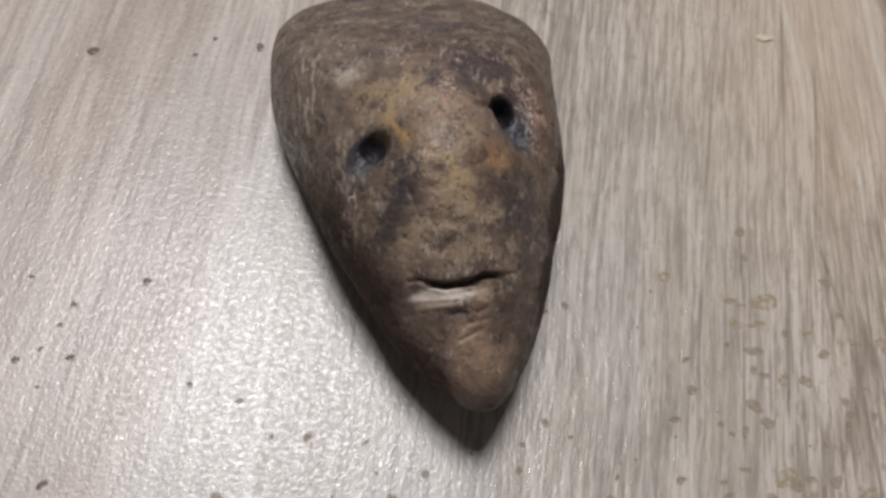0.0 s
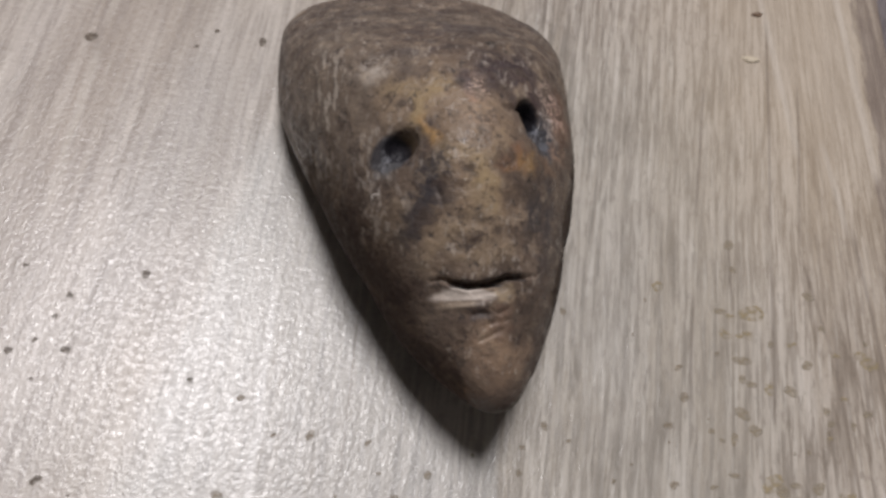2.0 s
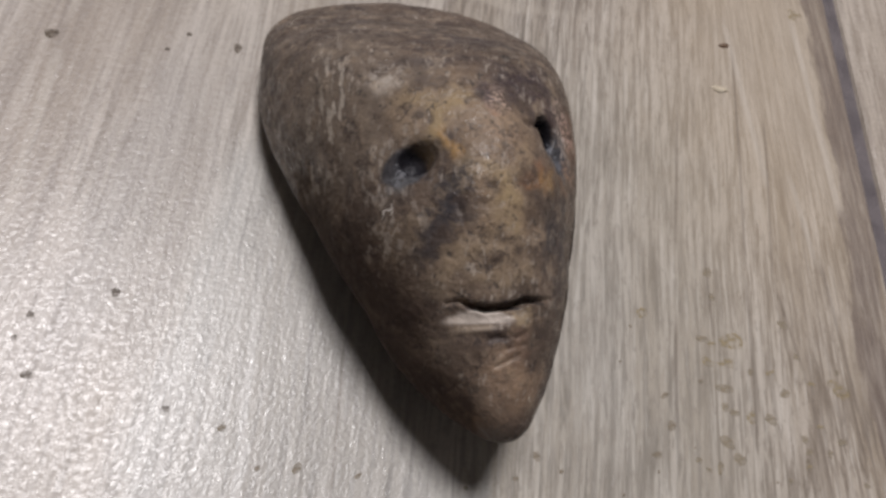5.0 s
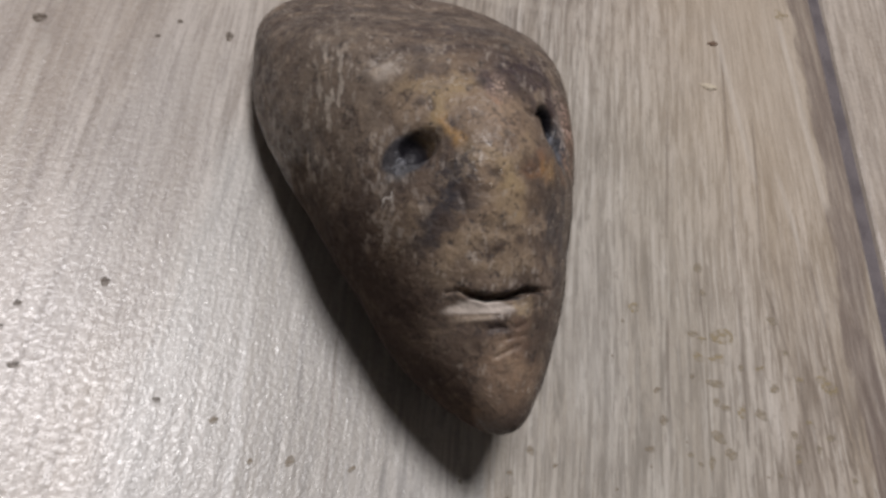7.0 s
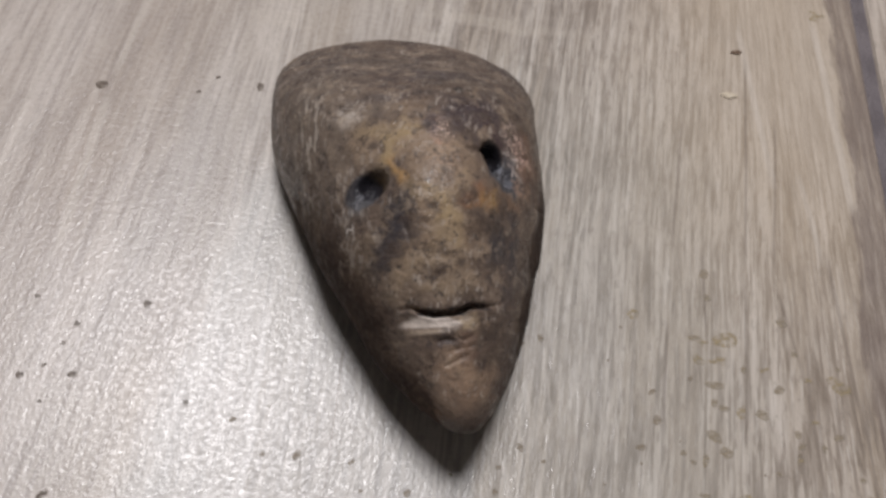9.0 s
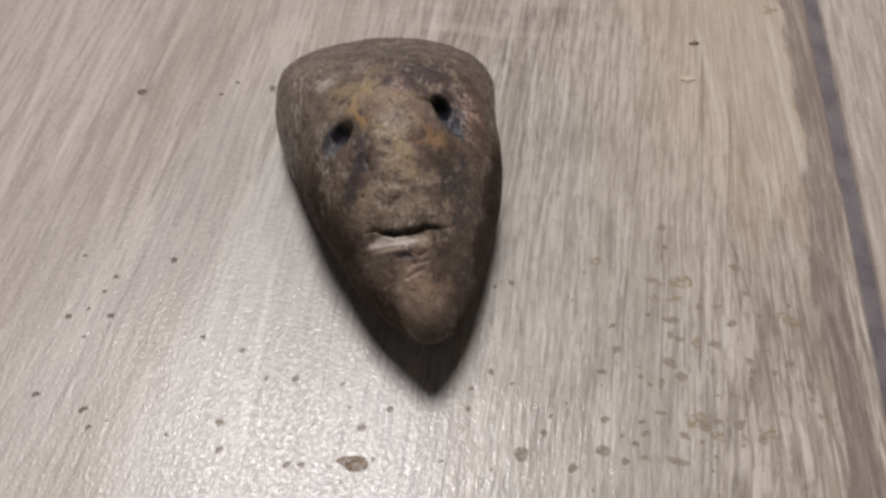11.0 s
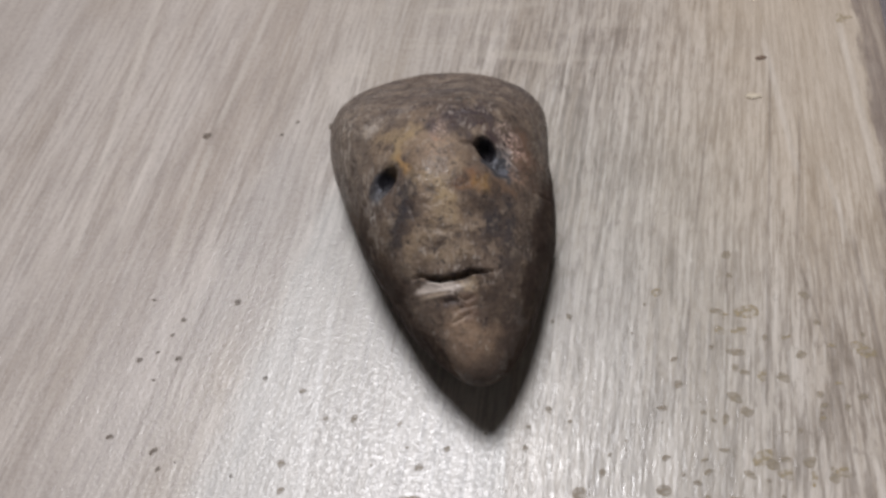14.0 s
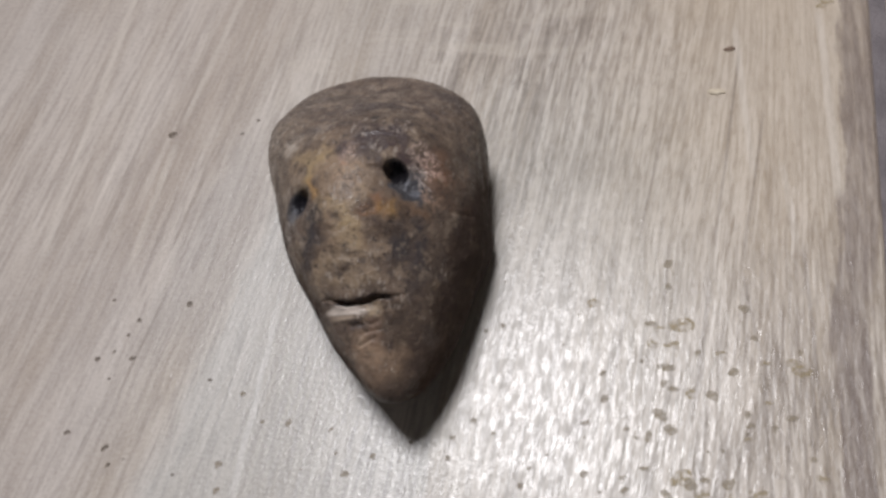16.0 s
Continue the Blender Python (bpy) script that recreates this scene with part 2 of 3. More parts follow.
    if figured:
        combed = n.noise(n.join(n.math("MULTIPLY", xw, 3.4), y, 8.0), 270.0, 4.0, 0.65)
        brushed = n.step(x0, 0.020, 0.050)
        glint = n.math("ADD", n.math("MULTIPLY", glint, n.math("SUBTRACT", 1.0, brushed)), n.math("MULTIPLY", combed, brushed))
    rough = n.step(glint, 0.36, 0.64, 0.40, 0.220)
    if figured:
        rough = n.math("MULTIPLY", rough, n.step(x0, 0.020, 0.055, 1.0, 0.98))
    return n.done(colour, rough, normal, 0.42)


def head_material():
    """Old carved wood, handled dark, with tan, orange and blackened patches, and shade painted into flanks, chin and
    pits.
    """
    n = Nodes("aged_carved_wood")
    p = n.coords()
    x, y, z = n.split(p)

    def warped(scale, amount):
        """The place, pushed about by noise, so that stains get ragged rims."""
        wob = n.node("ShaderNodeTexNoise", Vector=p, Scale=scale, Detail=4.0)
        off = n.node("ShaderNodeVectorMath")
        off.operation = "SUBTRACT"
        n.link(wob.outputs["Color"], off.inputs[0])
        off.inputs[1].default_value = (0.5, 0.5, 0.5)
        moved = n.node("ShaderNodeVectorMath")
        moved.operation = "MULTIPLY_ADD"
        n.link(off.outputs[0], moved.inputs[0])
        moved.inputs[1].default_value = (amount, amount, amount)
        n.link(p, moved.inputs[2])
        return moved.outputs[0]

    q, r = warped(190.0, 0.012), warped(520.0, 0.005)
    big = n.noise(p, 70.0, 4.0)
    mid = n.noise(p, 330.0, 5.0, 0.65)
    speck = n.noise(p, 800.0, 3.0, 0.6)
    grain = n.noise(n.join(x, n.math("MULTIPLY", y, 3.0), n.math("MULTIPLY", z, 2.0)), 420.0, 4.0, 0.6)
    smear = n.noise(q, 190.0, 5.0, 0.65)
    colour = n.mix(n.step(big, 0.35, 0.65), (0.092, 0.067, 0.052, 1), (0.158, 0.117, 0.090, 1))

    def over(mask, amount, tint):
        nonlocal colour
        colour = n.mix(n.math("MULTIPLY", mask, amount), colour, (*tint, 1))

    def patch(at, inner, outer, tint, amount, stretch=(1, 1, 0.5), where=q, rag=True):
        """A stain round a place given in millimetres; ragged ones let the wood show through."""
        at = (at[0] / 1000 - 0.017, at[1] / 1000 - 0.070, at[2] / 1000)
        mask = n.near(where, at, inner / 1000, outer / 1000, (stretch[0], stretch[1], stretch[2] * 0.3))
        if rag:
            mask = n.math("MULTIPLY", mask, n.step(mid, 0.36, 0.54, 0.45, 1.0))
        over(mask, amount, tint)

    # knife strokes across the crown
    stroke = n.noise(n.join(n.math("MULTIPLY", x, 0.35), n.math("MULTIPLY", y, 1.6), z), 300.0, 4.0, 0.6)
    crown = n.step(y, 0.006, 0.016)
    over(n.math("MULTIPLY", n.step(stroke, 0.50, 0.36), crown), 0.72, (0.050, 0.039, 0.040))
    over(n.math("MULTIPLY", n.step(stroke, 0.54, 0.70), crown), 0.45, (0.23, 0.185, 0.145))
    # uneven handling
    over(n.step(smear, 0.50, 0.38), 0.55, (0.058, 0.044, 0.042))
    over(n.step(smear, 0.55, 0.70), 0.30, (0.26, 0.205, 0.155))
    # the tan of brow, nose, lip and chin
    tan, gold, orange, black = (0.282, 0.204, 0.138), (0.325, 0.240, 0.130), (0.31, 0.190, 0.082), (0.036, 0.034, 0.040)
    patch((10.0, 73.6, 37.8), 2.0, 9.0, tan, 0.78, (0.8, 1.2, 0.5))
    patch((17.5, 66.0, 36.5), 2.0, 8.5, tan, 0.62, (1.1, 0.7, 0.5))
    patch((18.0, 59.5, 35.0), 2.5, 9.0, tan, 0.76, (1.15, 1.0, 0.5))
    patch((17.0, 54.5, 33.5), 2.0, 8.0, (0.255, 0.193, 0.133), 0.80, (0.85, 1.5, 0.5))
    patch((22.5, 41.5, 29.0), 2.0, 7.0, (0.265, 0.185, 0.130), 0.80, (1.1, 1.0, 0.5))
    patch((24.0, 47.5, 31.0), 0.5, 4.5, (0.26, 0.190, 0.130), 0.50)
    patch((9.5, 74.5, 37.8), 0.5, 4.6, gold, 0.60, (0.8, 1.3, 0.5))
    patch((19.0, 61.0, 38.0), 0.8, 4.8, (0.36, 0.270, 0.155), 0.78, (1.3, 0.8, 0.5))
    patch((16.2, 63.8, 36.0), 0.3, 3.2, gold, 0.45)
    # a golden streak from the brow down beside the eye, rust below the other eye
    patch((10.3, 71.0, 38.4), 0.5, 3.4, gold, 0.70, (1.3, 0.55, 0.4), q, False)
    patch((11.3, 67.4, 38.6), 0.4, 2.7, orange, 0.85, (1.5, 0.62, 0.4), q, False)
    patch((12.9, 63.8, 38.7), 0.3, 2.4, gold, 0.38, (1.4, 0.62, 0.4), q, False)
    patch((25.2, 65.8, 37.4), 0.5, 2.6, orange, 0.80, (0.8, 1.3, 0.4), q, False)
    patch((23.0, 65.4, 38.6), 0.3, 2.4, (0.22, 0.105, 0.062), 0.55, (0.9, 1.2, 0.4))
    patch((32.4, 75.0, 30.0), 0.8, 5.0, (0.19, 0.098, 0.058), 0.62, (1.1, 0.8, 0.5))
    patch((29.0, 67.0, 34.0), 0.5, 3.0, (0.20, 0.118, 0.070), 0.55)
    # darker stains: bluish under the eye and down the cheek, purple-brown over the brow, soot on the other cheek
    patch((11.9, 61.8, 37.0), 1.4, 3.3, black, 0.90, (1.2, 0.80, 0.5), r)
    patch((13.6, 58.9, 36.3), 0.3, 2.4, black, 0.50, (1.1, 0.9, 0.5), r)
    patch((11.0, 58.2, 34.5), 1.0, 3.2, black, 0.88, (1.2, 0.7, 0.5), r)
    patch((10.3, 55.6, 32.4), 0.5, 2.3, (0.034, 0.030, 0.034), 0.80, (0.8, 1.1, 0.5), r)
    patch((7.6, 57.4, 31.5), 0.8, 3.6, (0.19, 0.145, 0.100), 0.50, (1.0, 0.8, 0.5), r)
    patch((5.0, 62.2, 30.0), 0.5, 3.2, (0.060, 0.050, 0.046), 0.60)
    patch((7.4, 80.0, 35.5), 0.8, 3.6, (0.075, 0.064, 0.068), 0.65, (0.6, 1.5, 0.5))
    patch((15.2, 75.8, 39.7), 0.6, 2.4, (0.072, 0.054, 0.060), 0.85, (0.7, 1.2, 0.5))
    patch((22.6, 77.4, 38.8), 2.4, 6.0, (0.056, 0.042, 0.047), 0.86, (0.7, 1.1, 0.5))
    patch((26.8, 75.6, 36.8), 1.0, 3.0, (0.060, 0.040, 0.042), 0.72, (1.0, 1.0, 0.5))
    patch((16.5, 87.5, 34.0), 0.8, 4.2, (0.058, 0.048, 0.054), 0.66, (0.55, 1.8, 0.5))
    patch((19.7, 83.2, 37.4), 0.3, 1.1, (0.03, 0.026, 0.026), 0.85, (1, 0.8, 0.5), r, False)
    patch((27.6, 60.6, 33.2), 1.2, 4.4, (0.042, 0.038, 0.043), 0.88, (1.5, 0.70, 0.4))
    patch((28.6, 56.6, 31.4), 0.8, 4.0, (0.050, 0.042, 0.043), 0.75, (1.3, 0.75, 0.4))
    patch((20.4, 46.1, 29.6), 0.4, 1.9, (0.050, 0.038, 0.038), 0.80, (0.6, 1.5, 0.5), r, False)
    patch((22.4, 43.8, 27.9), 0.2, 1.5, (0.060, 0.047, 0.042), 0.55, (0.5, 1.4, 0.5), r)
    mottle = n.noise(r, 270.0, 4.0, 0.62)
    over(n.step(mottle, 0.46, 0.36), 0.60, (0.070, 0.050, 0.041))
    over(n.step(mottle, 0.56, 0.67), 0.34, (0.37, 0.280, 0.195))
    # a pale bloom on the temple, greyer wood beside it
    patch((-1.0, 75.0, 25.0), 4.0, 13.0, (0.200, 0.163, 0.128), 0.50, (1.0, 0.55, 0.5))
    patch((3.6, 77.3, 36.3), 0.5, 2.6, (0.40, 0.35, 0.30), 0.60, (1, 1, 0.5), r)
    # lower flanks and chin: dark wood plus shade painted in; pale layers stay off
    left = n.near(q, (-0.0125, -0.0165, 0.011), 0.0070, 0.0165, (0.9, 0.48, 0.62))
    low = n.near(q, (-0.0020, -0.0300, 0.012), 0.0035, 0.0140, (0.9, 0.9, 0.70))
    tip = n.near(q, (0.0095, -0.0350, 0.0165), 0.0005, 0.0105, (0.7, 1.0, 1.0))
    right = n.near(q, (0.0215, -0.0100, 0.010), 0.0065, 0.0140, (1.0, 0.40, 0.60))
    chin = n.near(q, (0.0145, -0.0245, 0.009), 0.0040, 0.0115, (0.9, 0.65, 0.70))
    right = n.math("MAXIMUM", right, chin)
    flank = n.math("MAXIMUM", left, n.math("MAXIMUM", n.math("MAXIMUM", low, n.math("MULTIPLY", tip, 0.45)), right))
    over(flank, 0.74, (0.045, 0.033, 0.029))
    off_flank = n.math("SUBTRACT", 1.0, n.math("MULTIPLY", flank, 0.85))
    # pores, specks, worn nicks
    over(n.step(mid, 0.43, 0.35), 0.50, (0.048, 0.037, 0.032))
    over(n.math("MULTIPLY", n.step(mid, 0.56, 0.68), off_flank), 0.40, (0.37, 0.295, 0.22))
    over(n.step(speck, 0.385, 0.335), 0.75, (0.04, 0.032, 0.03))
    rub = n.noise(n.join(n.math("MULTIPLY", x, 2.5), n.math("MULTIPLY", y, 0.8), z), 700.0, 3.0, 0.6)
    worn = n.math("MULTIPLY", n.step(rub, 0.57, 0.65), n.step(n.noise(p, 130.0, 3.0), 0.46, 0.58))
    over(n.math("MULTIPLY", worn, off_flank), 0.55, (0.42, 0.365, 0.31))
    # pale scratches down the temple, hairline cracks over brow and nose
    nick = n.noise(n.join(n.math("MULTIPLY", x, 1.8), n.math("MULTIPLY", y, 0.32), z), 640.0, 3.0, 0.6)
    temple = n.near(r, (-0.0190, 0.0055, 0.027), 0.0008, 0.0065, (1.7, 0.38, 0.3))
    over(n.math("MULTIPLY", n.step(nick, 0.52, 0.60), temple), 0.70, (0.46, 0.41, 0.35))
    cheek = n.near(r, (-0.0110, -0.0110, 0.031), 0.0010, 0.0060, (1.0, 0.8, 0.4))
    over(n.math("MULTIPLY", n.step(nick, 0.55, 0.61), cheek), 0.42, (0.42, 0.37, 0.32))
    socket = n.math("SUBTRACT", n.near(r, (-0.0108, -0.0035, 0.033), 0.0026, 0.0052, (1, 1, 0.3)), n.near(r, (-0.0100, -0.0038, 0.033), 0.0020, 0.0034, (1, 1, 0.3)))
    over(n.math("MULTIPLY", n.step(nick, 0.52, 0.60), socket), 0.60, (0.40, 0.36, 0.32))
    web = n.node("ShaderNodeTexVoronoi", Vector=r, Scale=230.0)
    web.feature = "DISTANCE_TO_EDGE"
    hair = n.math("MULTIPLY", n.step(web.outputs["Distance"], 0.06, 0.0), n.step(n.noise(p, 230.0, 2.0), 0.52, 0.60))
    over(hair, 0.75, (0.045, 0.033, 0.030))
    # eye pits, blue-grey gouges, chipped rims, and the bare wood of the lip
    # near-black paints in the shade deep inside eye holes and mouth slit
    pit_shade, chip = (0.015, 0.014, 0.018), (0.52, 0.40, 0.34)
    patch((6.9, 65.8, 34.0), 2.2, 2.9, (0.040, 0.040, 0.046), 0.92, (1, 1.0, 0.25), p, False)
    patch((6.8, 63.6, 34.3), 0.4, 1.2, (0.13, 0.133, 0.140), 0.50, (0.42, 1.5, 0.4), r)
    patch((5.9, 65.3, 33.0), 0.2, 1.0, (0.13, 0.135, 0.145), 0.45, (1, 1, 0.4), r)
    patch((7.7, 66.4, 33.0), 1.8, 2.4, pit_shade, 0.97, (0.95, 1.05, 0.1), p, False)
    patch((27.4, 70.3, 35.5), 2.3, 3.3, (0.056, 0.058, 0.067), 0.92, (0.95, 0.95, 0.4), r, False)
    patch((25.0, 72.6, 35.0), 1.6, 2.1, pit_shade, 0.98, (1, 0.9, 0.1), p, False)
    patch((26.6, 71.0, 36.0), 0.2, 1.0, (0.20, 0.21, 0.24), 0.60, (1.3, 0.7, 0.4), r)
    patch((28.6, 70.0, 34.6), 0.2, 0.9, (0.20, 0.21, 0.24), 0.55, (1.2, 0.7, 0.4), r)
    # splintered rim: many small pale and pinkish flecks, not one patch
    dust = n.noise(r, 1250.0, 2.0, 0.6)

    def flecks(at, outer, tint, amount, stretch=(1, 1, 0.4)):
        place = (at[0] / 1000 - 0.017, at[1] / 1000 - 0.070, at[2] / 1000)
        mask = n.near(r, place, outer / 4000, outer / 1000, (stretch[0], stretch[1], stretch[2] * 0.3))
        over(n.math("MULTIPLY", mask, n.step(dust, 0.47, 0.60)), amount, tint)

    flecks((28.8, 77.0, 35.0), 3.0, chip, 0.85, (1.0, 0.8, 0.4))
    flecks((30.0, 74.8, 33.6), 2.8, (0.50, 0.34, 0.28), 0.95, (1.1, 0.7, 0.4))
    flecks((29.6, 72.4, 33.5), 2.0, (0.52, 0.46, 0.42), 0.70, (1.4, 0.6, 0.4))
    flecks((28.2, 74.0, 35.0), 1.6, (0.58, 0.52, 0.48), 0.85)
    flecks((30.8, 70.0, 31.6), 2.4, (0.36, 0.24, 0.17), 0.80)
    flecks((16.9, 74.0, 40.0), 2.6, (0.50, 0.37, 0.30), 0.85, (1.3, 0.7, 0.4))
    flecks((17.6, 69.0, 39.6), 4.0, (0.40, 0.28, 0.19), 0.45, (1.0, 0.7, 0.4))
    # pale bluish specks in both sockets, glints put into the colour
    flecks((6.4, 65.0, 34.0), 2.0, (0.40, 0.41, 0.44), 0.42, (0.8, 1.1, 0.4))
    flecks((26.8, 70.8, 36.0), 1.9, (0.44, 0.46, 0.50), 0.45, (1.1, 0.8, 0.4))
    flecks((4.0, 78.6, 34.0), 3.4, (0.44, 0.39, 0.34), 0.65)
    patch((16.2, 71.8, 39.8), 0.2, 1.2, (0.38, 0.24, 0.17), 0.55, (1.2, 0.8, 0.4), r)
    patch((5.9, 60.9, 30.8), 0.15, 0.85, (0.64, 0.60, 0.55), 0.85, (2.2, 0.8, 0.4), r, False)
    # the split lip: two strips of bare pale wood under the slit
    patch((18.0, 48.4, 30.4), 0.75, 1.4, (0.60, 0.53, 0.47), 0.86, (0.27, 1.5, 0.4), p, False)
    patch((17.4, 47.3, 29.8), 0.35, 1.0, (0.42, 0.34, 0.26), 0.55, (0.27, 1.6, 0.4), p, False)
    patch((23.0, 48.8, 31.0), 0.4, 1.5, (0.34, 0.26, 0.165), 0.70, (0.6, 1.2, 0.4), r)
    patch((24.4, 41.6, 27.0), 1.0, 5.5, (0.285, 0.195, 0.130), 0.55, (1.2, 0.8, 0.4))
    patch((23.6, 46.0, 29.0), 0.5, 2.4, (0.105, 0.062, 0.048), 0.55, (1.0, 0.7, 0.4), r)
    patch((27.0, 44.2, 26.8), 0.2, 0.7, (0.05, 0.035, 0.03), 0.85, (1, 1, 0.4), r, False)
    # shade under the chin tip and on its right side, put into the colour
    patch((26.0, 36.0, 19.0), 0.3, 7.5, (0.055, 0.040, 0.034), 0.60, (0.8, 1.0, 1.6))
    patch((30.5, 41.5, 21.0), 1.5, 5.6, (0.075, 0.050, 0.040), 0.65, (1.0, 0.6, 0.8))
    # the dark of the mouth's slit, its shade painted in
    patch((17.9, 49.35, 30.5), 0.26, 0.54, pit_shade, 0.92, (0.20, 1.0, 0.2), p, False)
    patch((21.6, 49.9, 30.8), 0.24, 0.50, pit_shade, 0.92, (0.26, 0.9, 0.2), p, False)
    patch((24.6, 51.0, 31.0), 0.25, 0.50, pit_shade, 0.80, (0.20, 1.0, 0.2), p, False)
    patch((26.6, 39.8, 24.5), 0.1, 0.7, (0.62, 0.55, 0.46), 0.60, (2.0, 0.7, 0.4), r, False)
    normal = n.bump(mid, 0.0006, 0.7)
    normal = n.bump(grain, 0.00016, 0.5, normal)
    normal = n.bump(speck, 0.0004, 0.7, normal)
    # gloss fades out on the darkened flanks, so floor reflections don't lift them
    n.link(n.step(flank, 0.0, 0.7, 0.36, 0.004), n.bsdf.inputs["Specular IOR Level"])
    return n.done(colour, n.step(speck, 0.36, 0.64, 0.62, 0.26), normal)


def dried_material(name, low, high, cover, holes=1500.0, least=0.45):
    """A thin, dull, patchy film: little darker than the plank, but it takes the gloss away."""
    n = Nodes(name)
    p = n.coords()
    patchy = n.noise(p, 900.0, 3.0)
    colour = n.mix(n.step(patchy, 0.35, 0.65), (*low, 1), (*high, 1))
    n.link(n.step(n.noise(p, holes, 3.0), 0.34, 0.58, cover, cover * least), n.bsdf.inputs["Alpha"])
    return n.done(colour, 0.75, n.bump(patchy, 0.0002, 0.6), 0.02)


def plain_material(name, low, high, scale, rough, relief=0.0005):
    n = Nodes(name)
    p = n.coords()
    patchy = n.noise(p, scale, 4.0)
    fine = n.noise(p, scale * 9, 3.0)
    colour = n.mix(n.step(patchy, 0.3, 0.7), (*low, 1), (*high, 1))
    return n.done(colour, rough, n.bump(fine, relief, 0.6))


PLANK_FIGURED = plank_material("plank_print_figured", True)
PLANK = plank_material("plank_print", False)
JOINT = plain_material("joint_dirt", (0.095, 0.082, 0.088), (0.150, 0.132, 0.138), 160.0, 0.6)
HEAD = head_material()
SPLASH = dried_material("dried_splash_dark", (0.260, 0.215, 0.158), (0.355, 0.305, 0.238), 0.84)
SPLASH_BROWN = dried_material("dried_splash_brown", (0.085, 0.064, 0.045), (0.165, 0.128, 0.092), 0.78)
OLIVE = dried_material("dried_splash_olive", (0.350, 0.285, 0.175), (0.420, 0.355, 0.245), 0.88, 950.0, 0.12)
FLAKE = dried_material("dried_flake", (0.170, 0.108, 0.055), (0.275, 0.190, 0.108), 0.92)
SPLASH_FAINT = dried_material("dried_splash_faint", (0.295, 0.248, 0.178), (0.385, 0.335, 0.260), 0.84)
CHIP_DARK = plain_material("dark_chip", (0.120, 0.075, 0.048), (0.200, 0.130, 0.085), 500.0, 0.6, 0.0002)
CHIP_PALE = plain_material("pale_chip", (0.52, 0.45, 0.34), (0.66, 0.59, 0.47), 500.0, 0.6, 0.0002)
WALL = plain_material("painted_plaster", (0.58, 0.59, 0.63), (0.63, 0.64, 0.68), 3.0, 0.8)
CEILING = plain_material("ceiling_paint", (0.66, 0.66, 0.65), (0.72, 0.72, 0.71), 3.0, 0.85)
METAL = plain_material("lamp_metal", (0.60, 0.60, 0.60), (0.68, 0.68, 0.68), 20.0, 0.4)


# ---- mesh helpers ----
def mesh_ob(name, verts, faces, material, smooth=False, parent=None):
    data = bpy.data.meshes.new(name)
    data.from_pydata([tuple(v) for v in verts], [], [tuple(f) for f in faces])
    data.materials.append(material)
    data.validate()
    if smooth:
        data.polygons.foreach_set("use_smooth", [True] * len(data.polygons))
    data.update()
    ob = new(name, data)
    ob.parent = parent
    return ob


def box(name, low, high, material, parent=None):
    (a, b, c), (d, e, f) = low, high
    verts = [(a, b, c), (d, b, c), (d, e, c), (a, e, c), (a, b, f), (d, b, f), (d, e, f), (a, e, f)]
    faces = [(3, 2, 1, 0), (4, 5, 6, 7), (0, 1, 5, 4), (1, 2, 6, 5), (2, 3, 7, 6), (3, 0, 4, 7)]
    return mesh_ob(name, verts, faces, material, parent=parent)


# ---- the room ----
X0, X1, Y0, Y1, HIGH = -4.0, 4.0, -3.6, 3.8, 2.4
tagged(box("wall_north", (X0, Y1, -0.02), (X1, Y1 + 0.1, HIGH), WALL), "plain grey painted plaster wall closing the room", "wall", kind="structure")
tagged(box("wall_south", (X0, Y0 - 0.1, -0.02), (X1, Y0, HIGH), WALL), "plain grey painted plaster wall closing the room", "wall", kind="structure")
tagged(box("wall_west", (X0 - 0.1, Y0 - 0.1, -0.02), (X0, Y1 + 0.1, HIGH), WALL), "plain grey painted plaster wall closing the room", "wall", kind="structure")
tagged(box("wall_east", (X1, Y0 - 0.1, -0.02), (X1 + 0.1, Y1 + 0.1, HIGH), WALL), "plain grey painted plaster wall closing the room", "wall", kind="structure")
tagged(box("ceiling", (X0 - 0.1, Y0 - 0.1, HIGH), (X1 + 0.1, Y1 + 0.1, HIGH + 0.1), CEILING), "plain pale grey painted ceiling", "ceiling", kind="structure")
floor = tagged(box("floor", (X0, Y0, -0.02), (X1, Y1, -0.0012), JOINT), "grey-beige wood-print plank floor with dark recessed joints", "floor", kind="structure")


def lamp_housing():
    """A shallow round metal pan under the ceiling, round the lamp's disc."""
    lamp = tagged(new("ceiling_light"), "shallow round white metal ceiling light, lit", "ceiling light")
    lamp.location = (LAMP_AT.x, LAMP_AT.y, HIGH)
    profile = [(0.05, 0.0), (0.335, -0.002), (0.35, -0.03), (0.35, -0.072), (0.343, -0.074), (0.338, -0.066), (0.05, -0.055)]
    count, verts, faces = 48, [], []
    for k in range(count):
        a = 2 * math.pi * k / count
        verts += [(r * math.cos(a), r * math.sin(a), h) for r, h in profile]
    m = len(profile)
    for k in range(count):
        for j in range(m):
            a, b = k * m + j, k * m + (j + 1) % m
            c, d = ((k + 1) % count) * m + (j + 1) % m, ((k + 1) % count) * m + j
            faces.append((a, b, c, d))
    mesh_ob("pan", verts, faces, METAL, True, lamp)
    return lamp


lamp_housing()

# ---- the carved head ----
CHIN, CROWN = 0.03573, 0.10733
MIDDLE = [25.43, 23.35, 21.32, 19.3, 18.1, 15.5, 13.75, 11.69, 4.41]
HALF = [11.43, 14.4, 16.3, 18.55, 20.65, 22.75, 26.3, 31.93, 37.44]
WIDEST = [19.0, 13.00, 11.81, 8.59, 7.95, 10.40, 11.72]
RISE = [13.5, 24.20, 23.95, 28.52, 30.75, 20.30, 9.78]
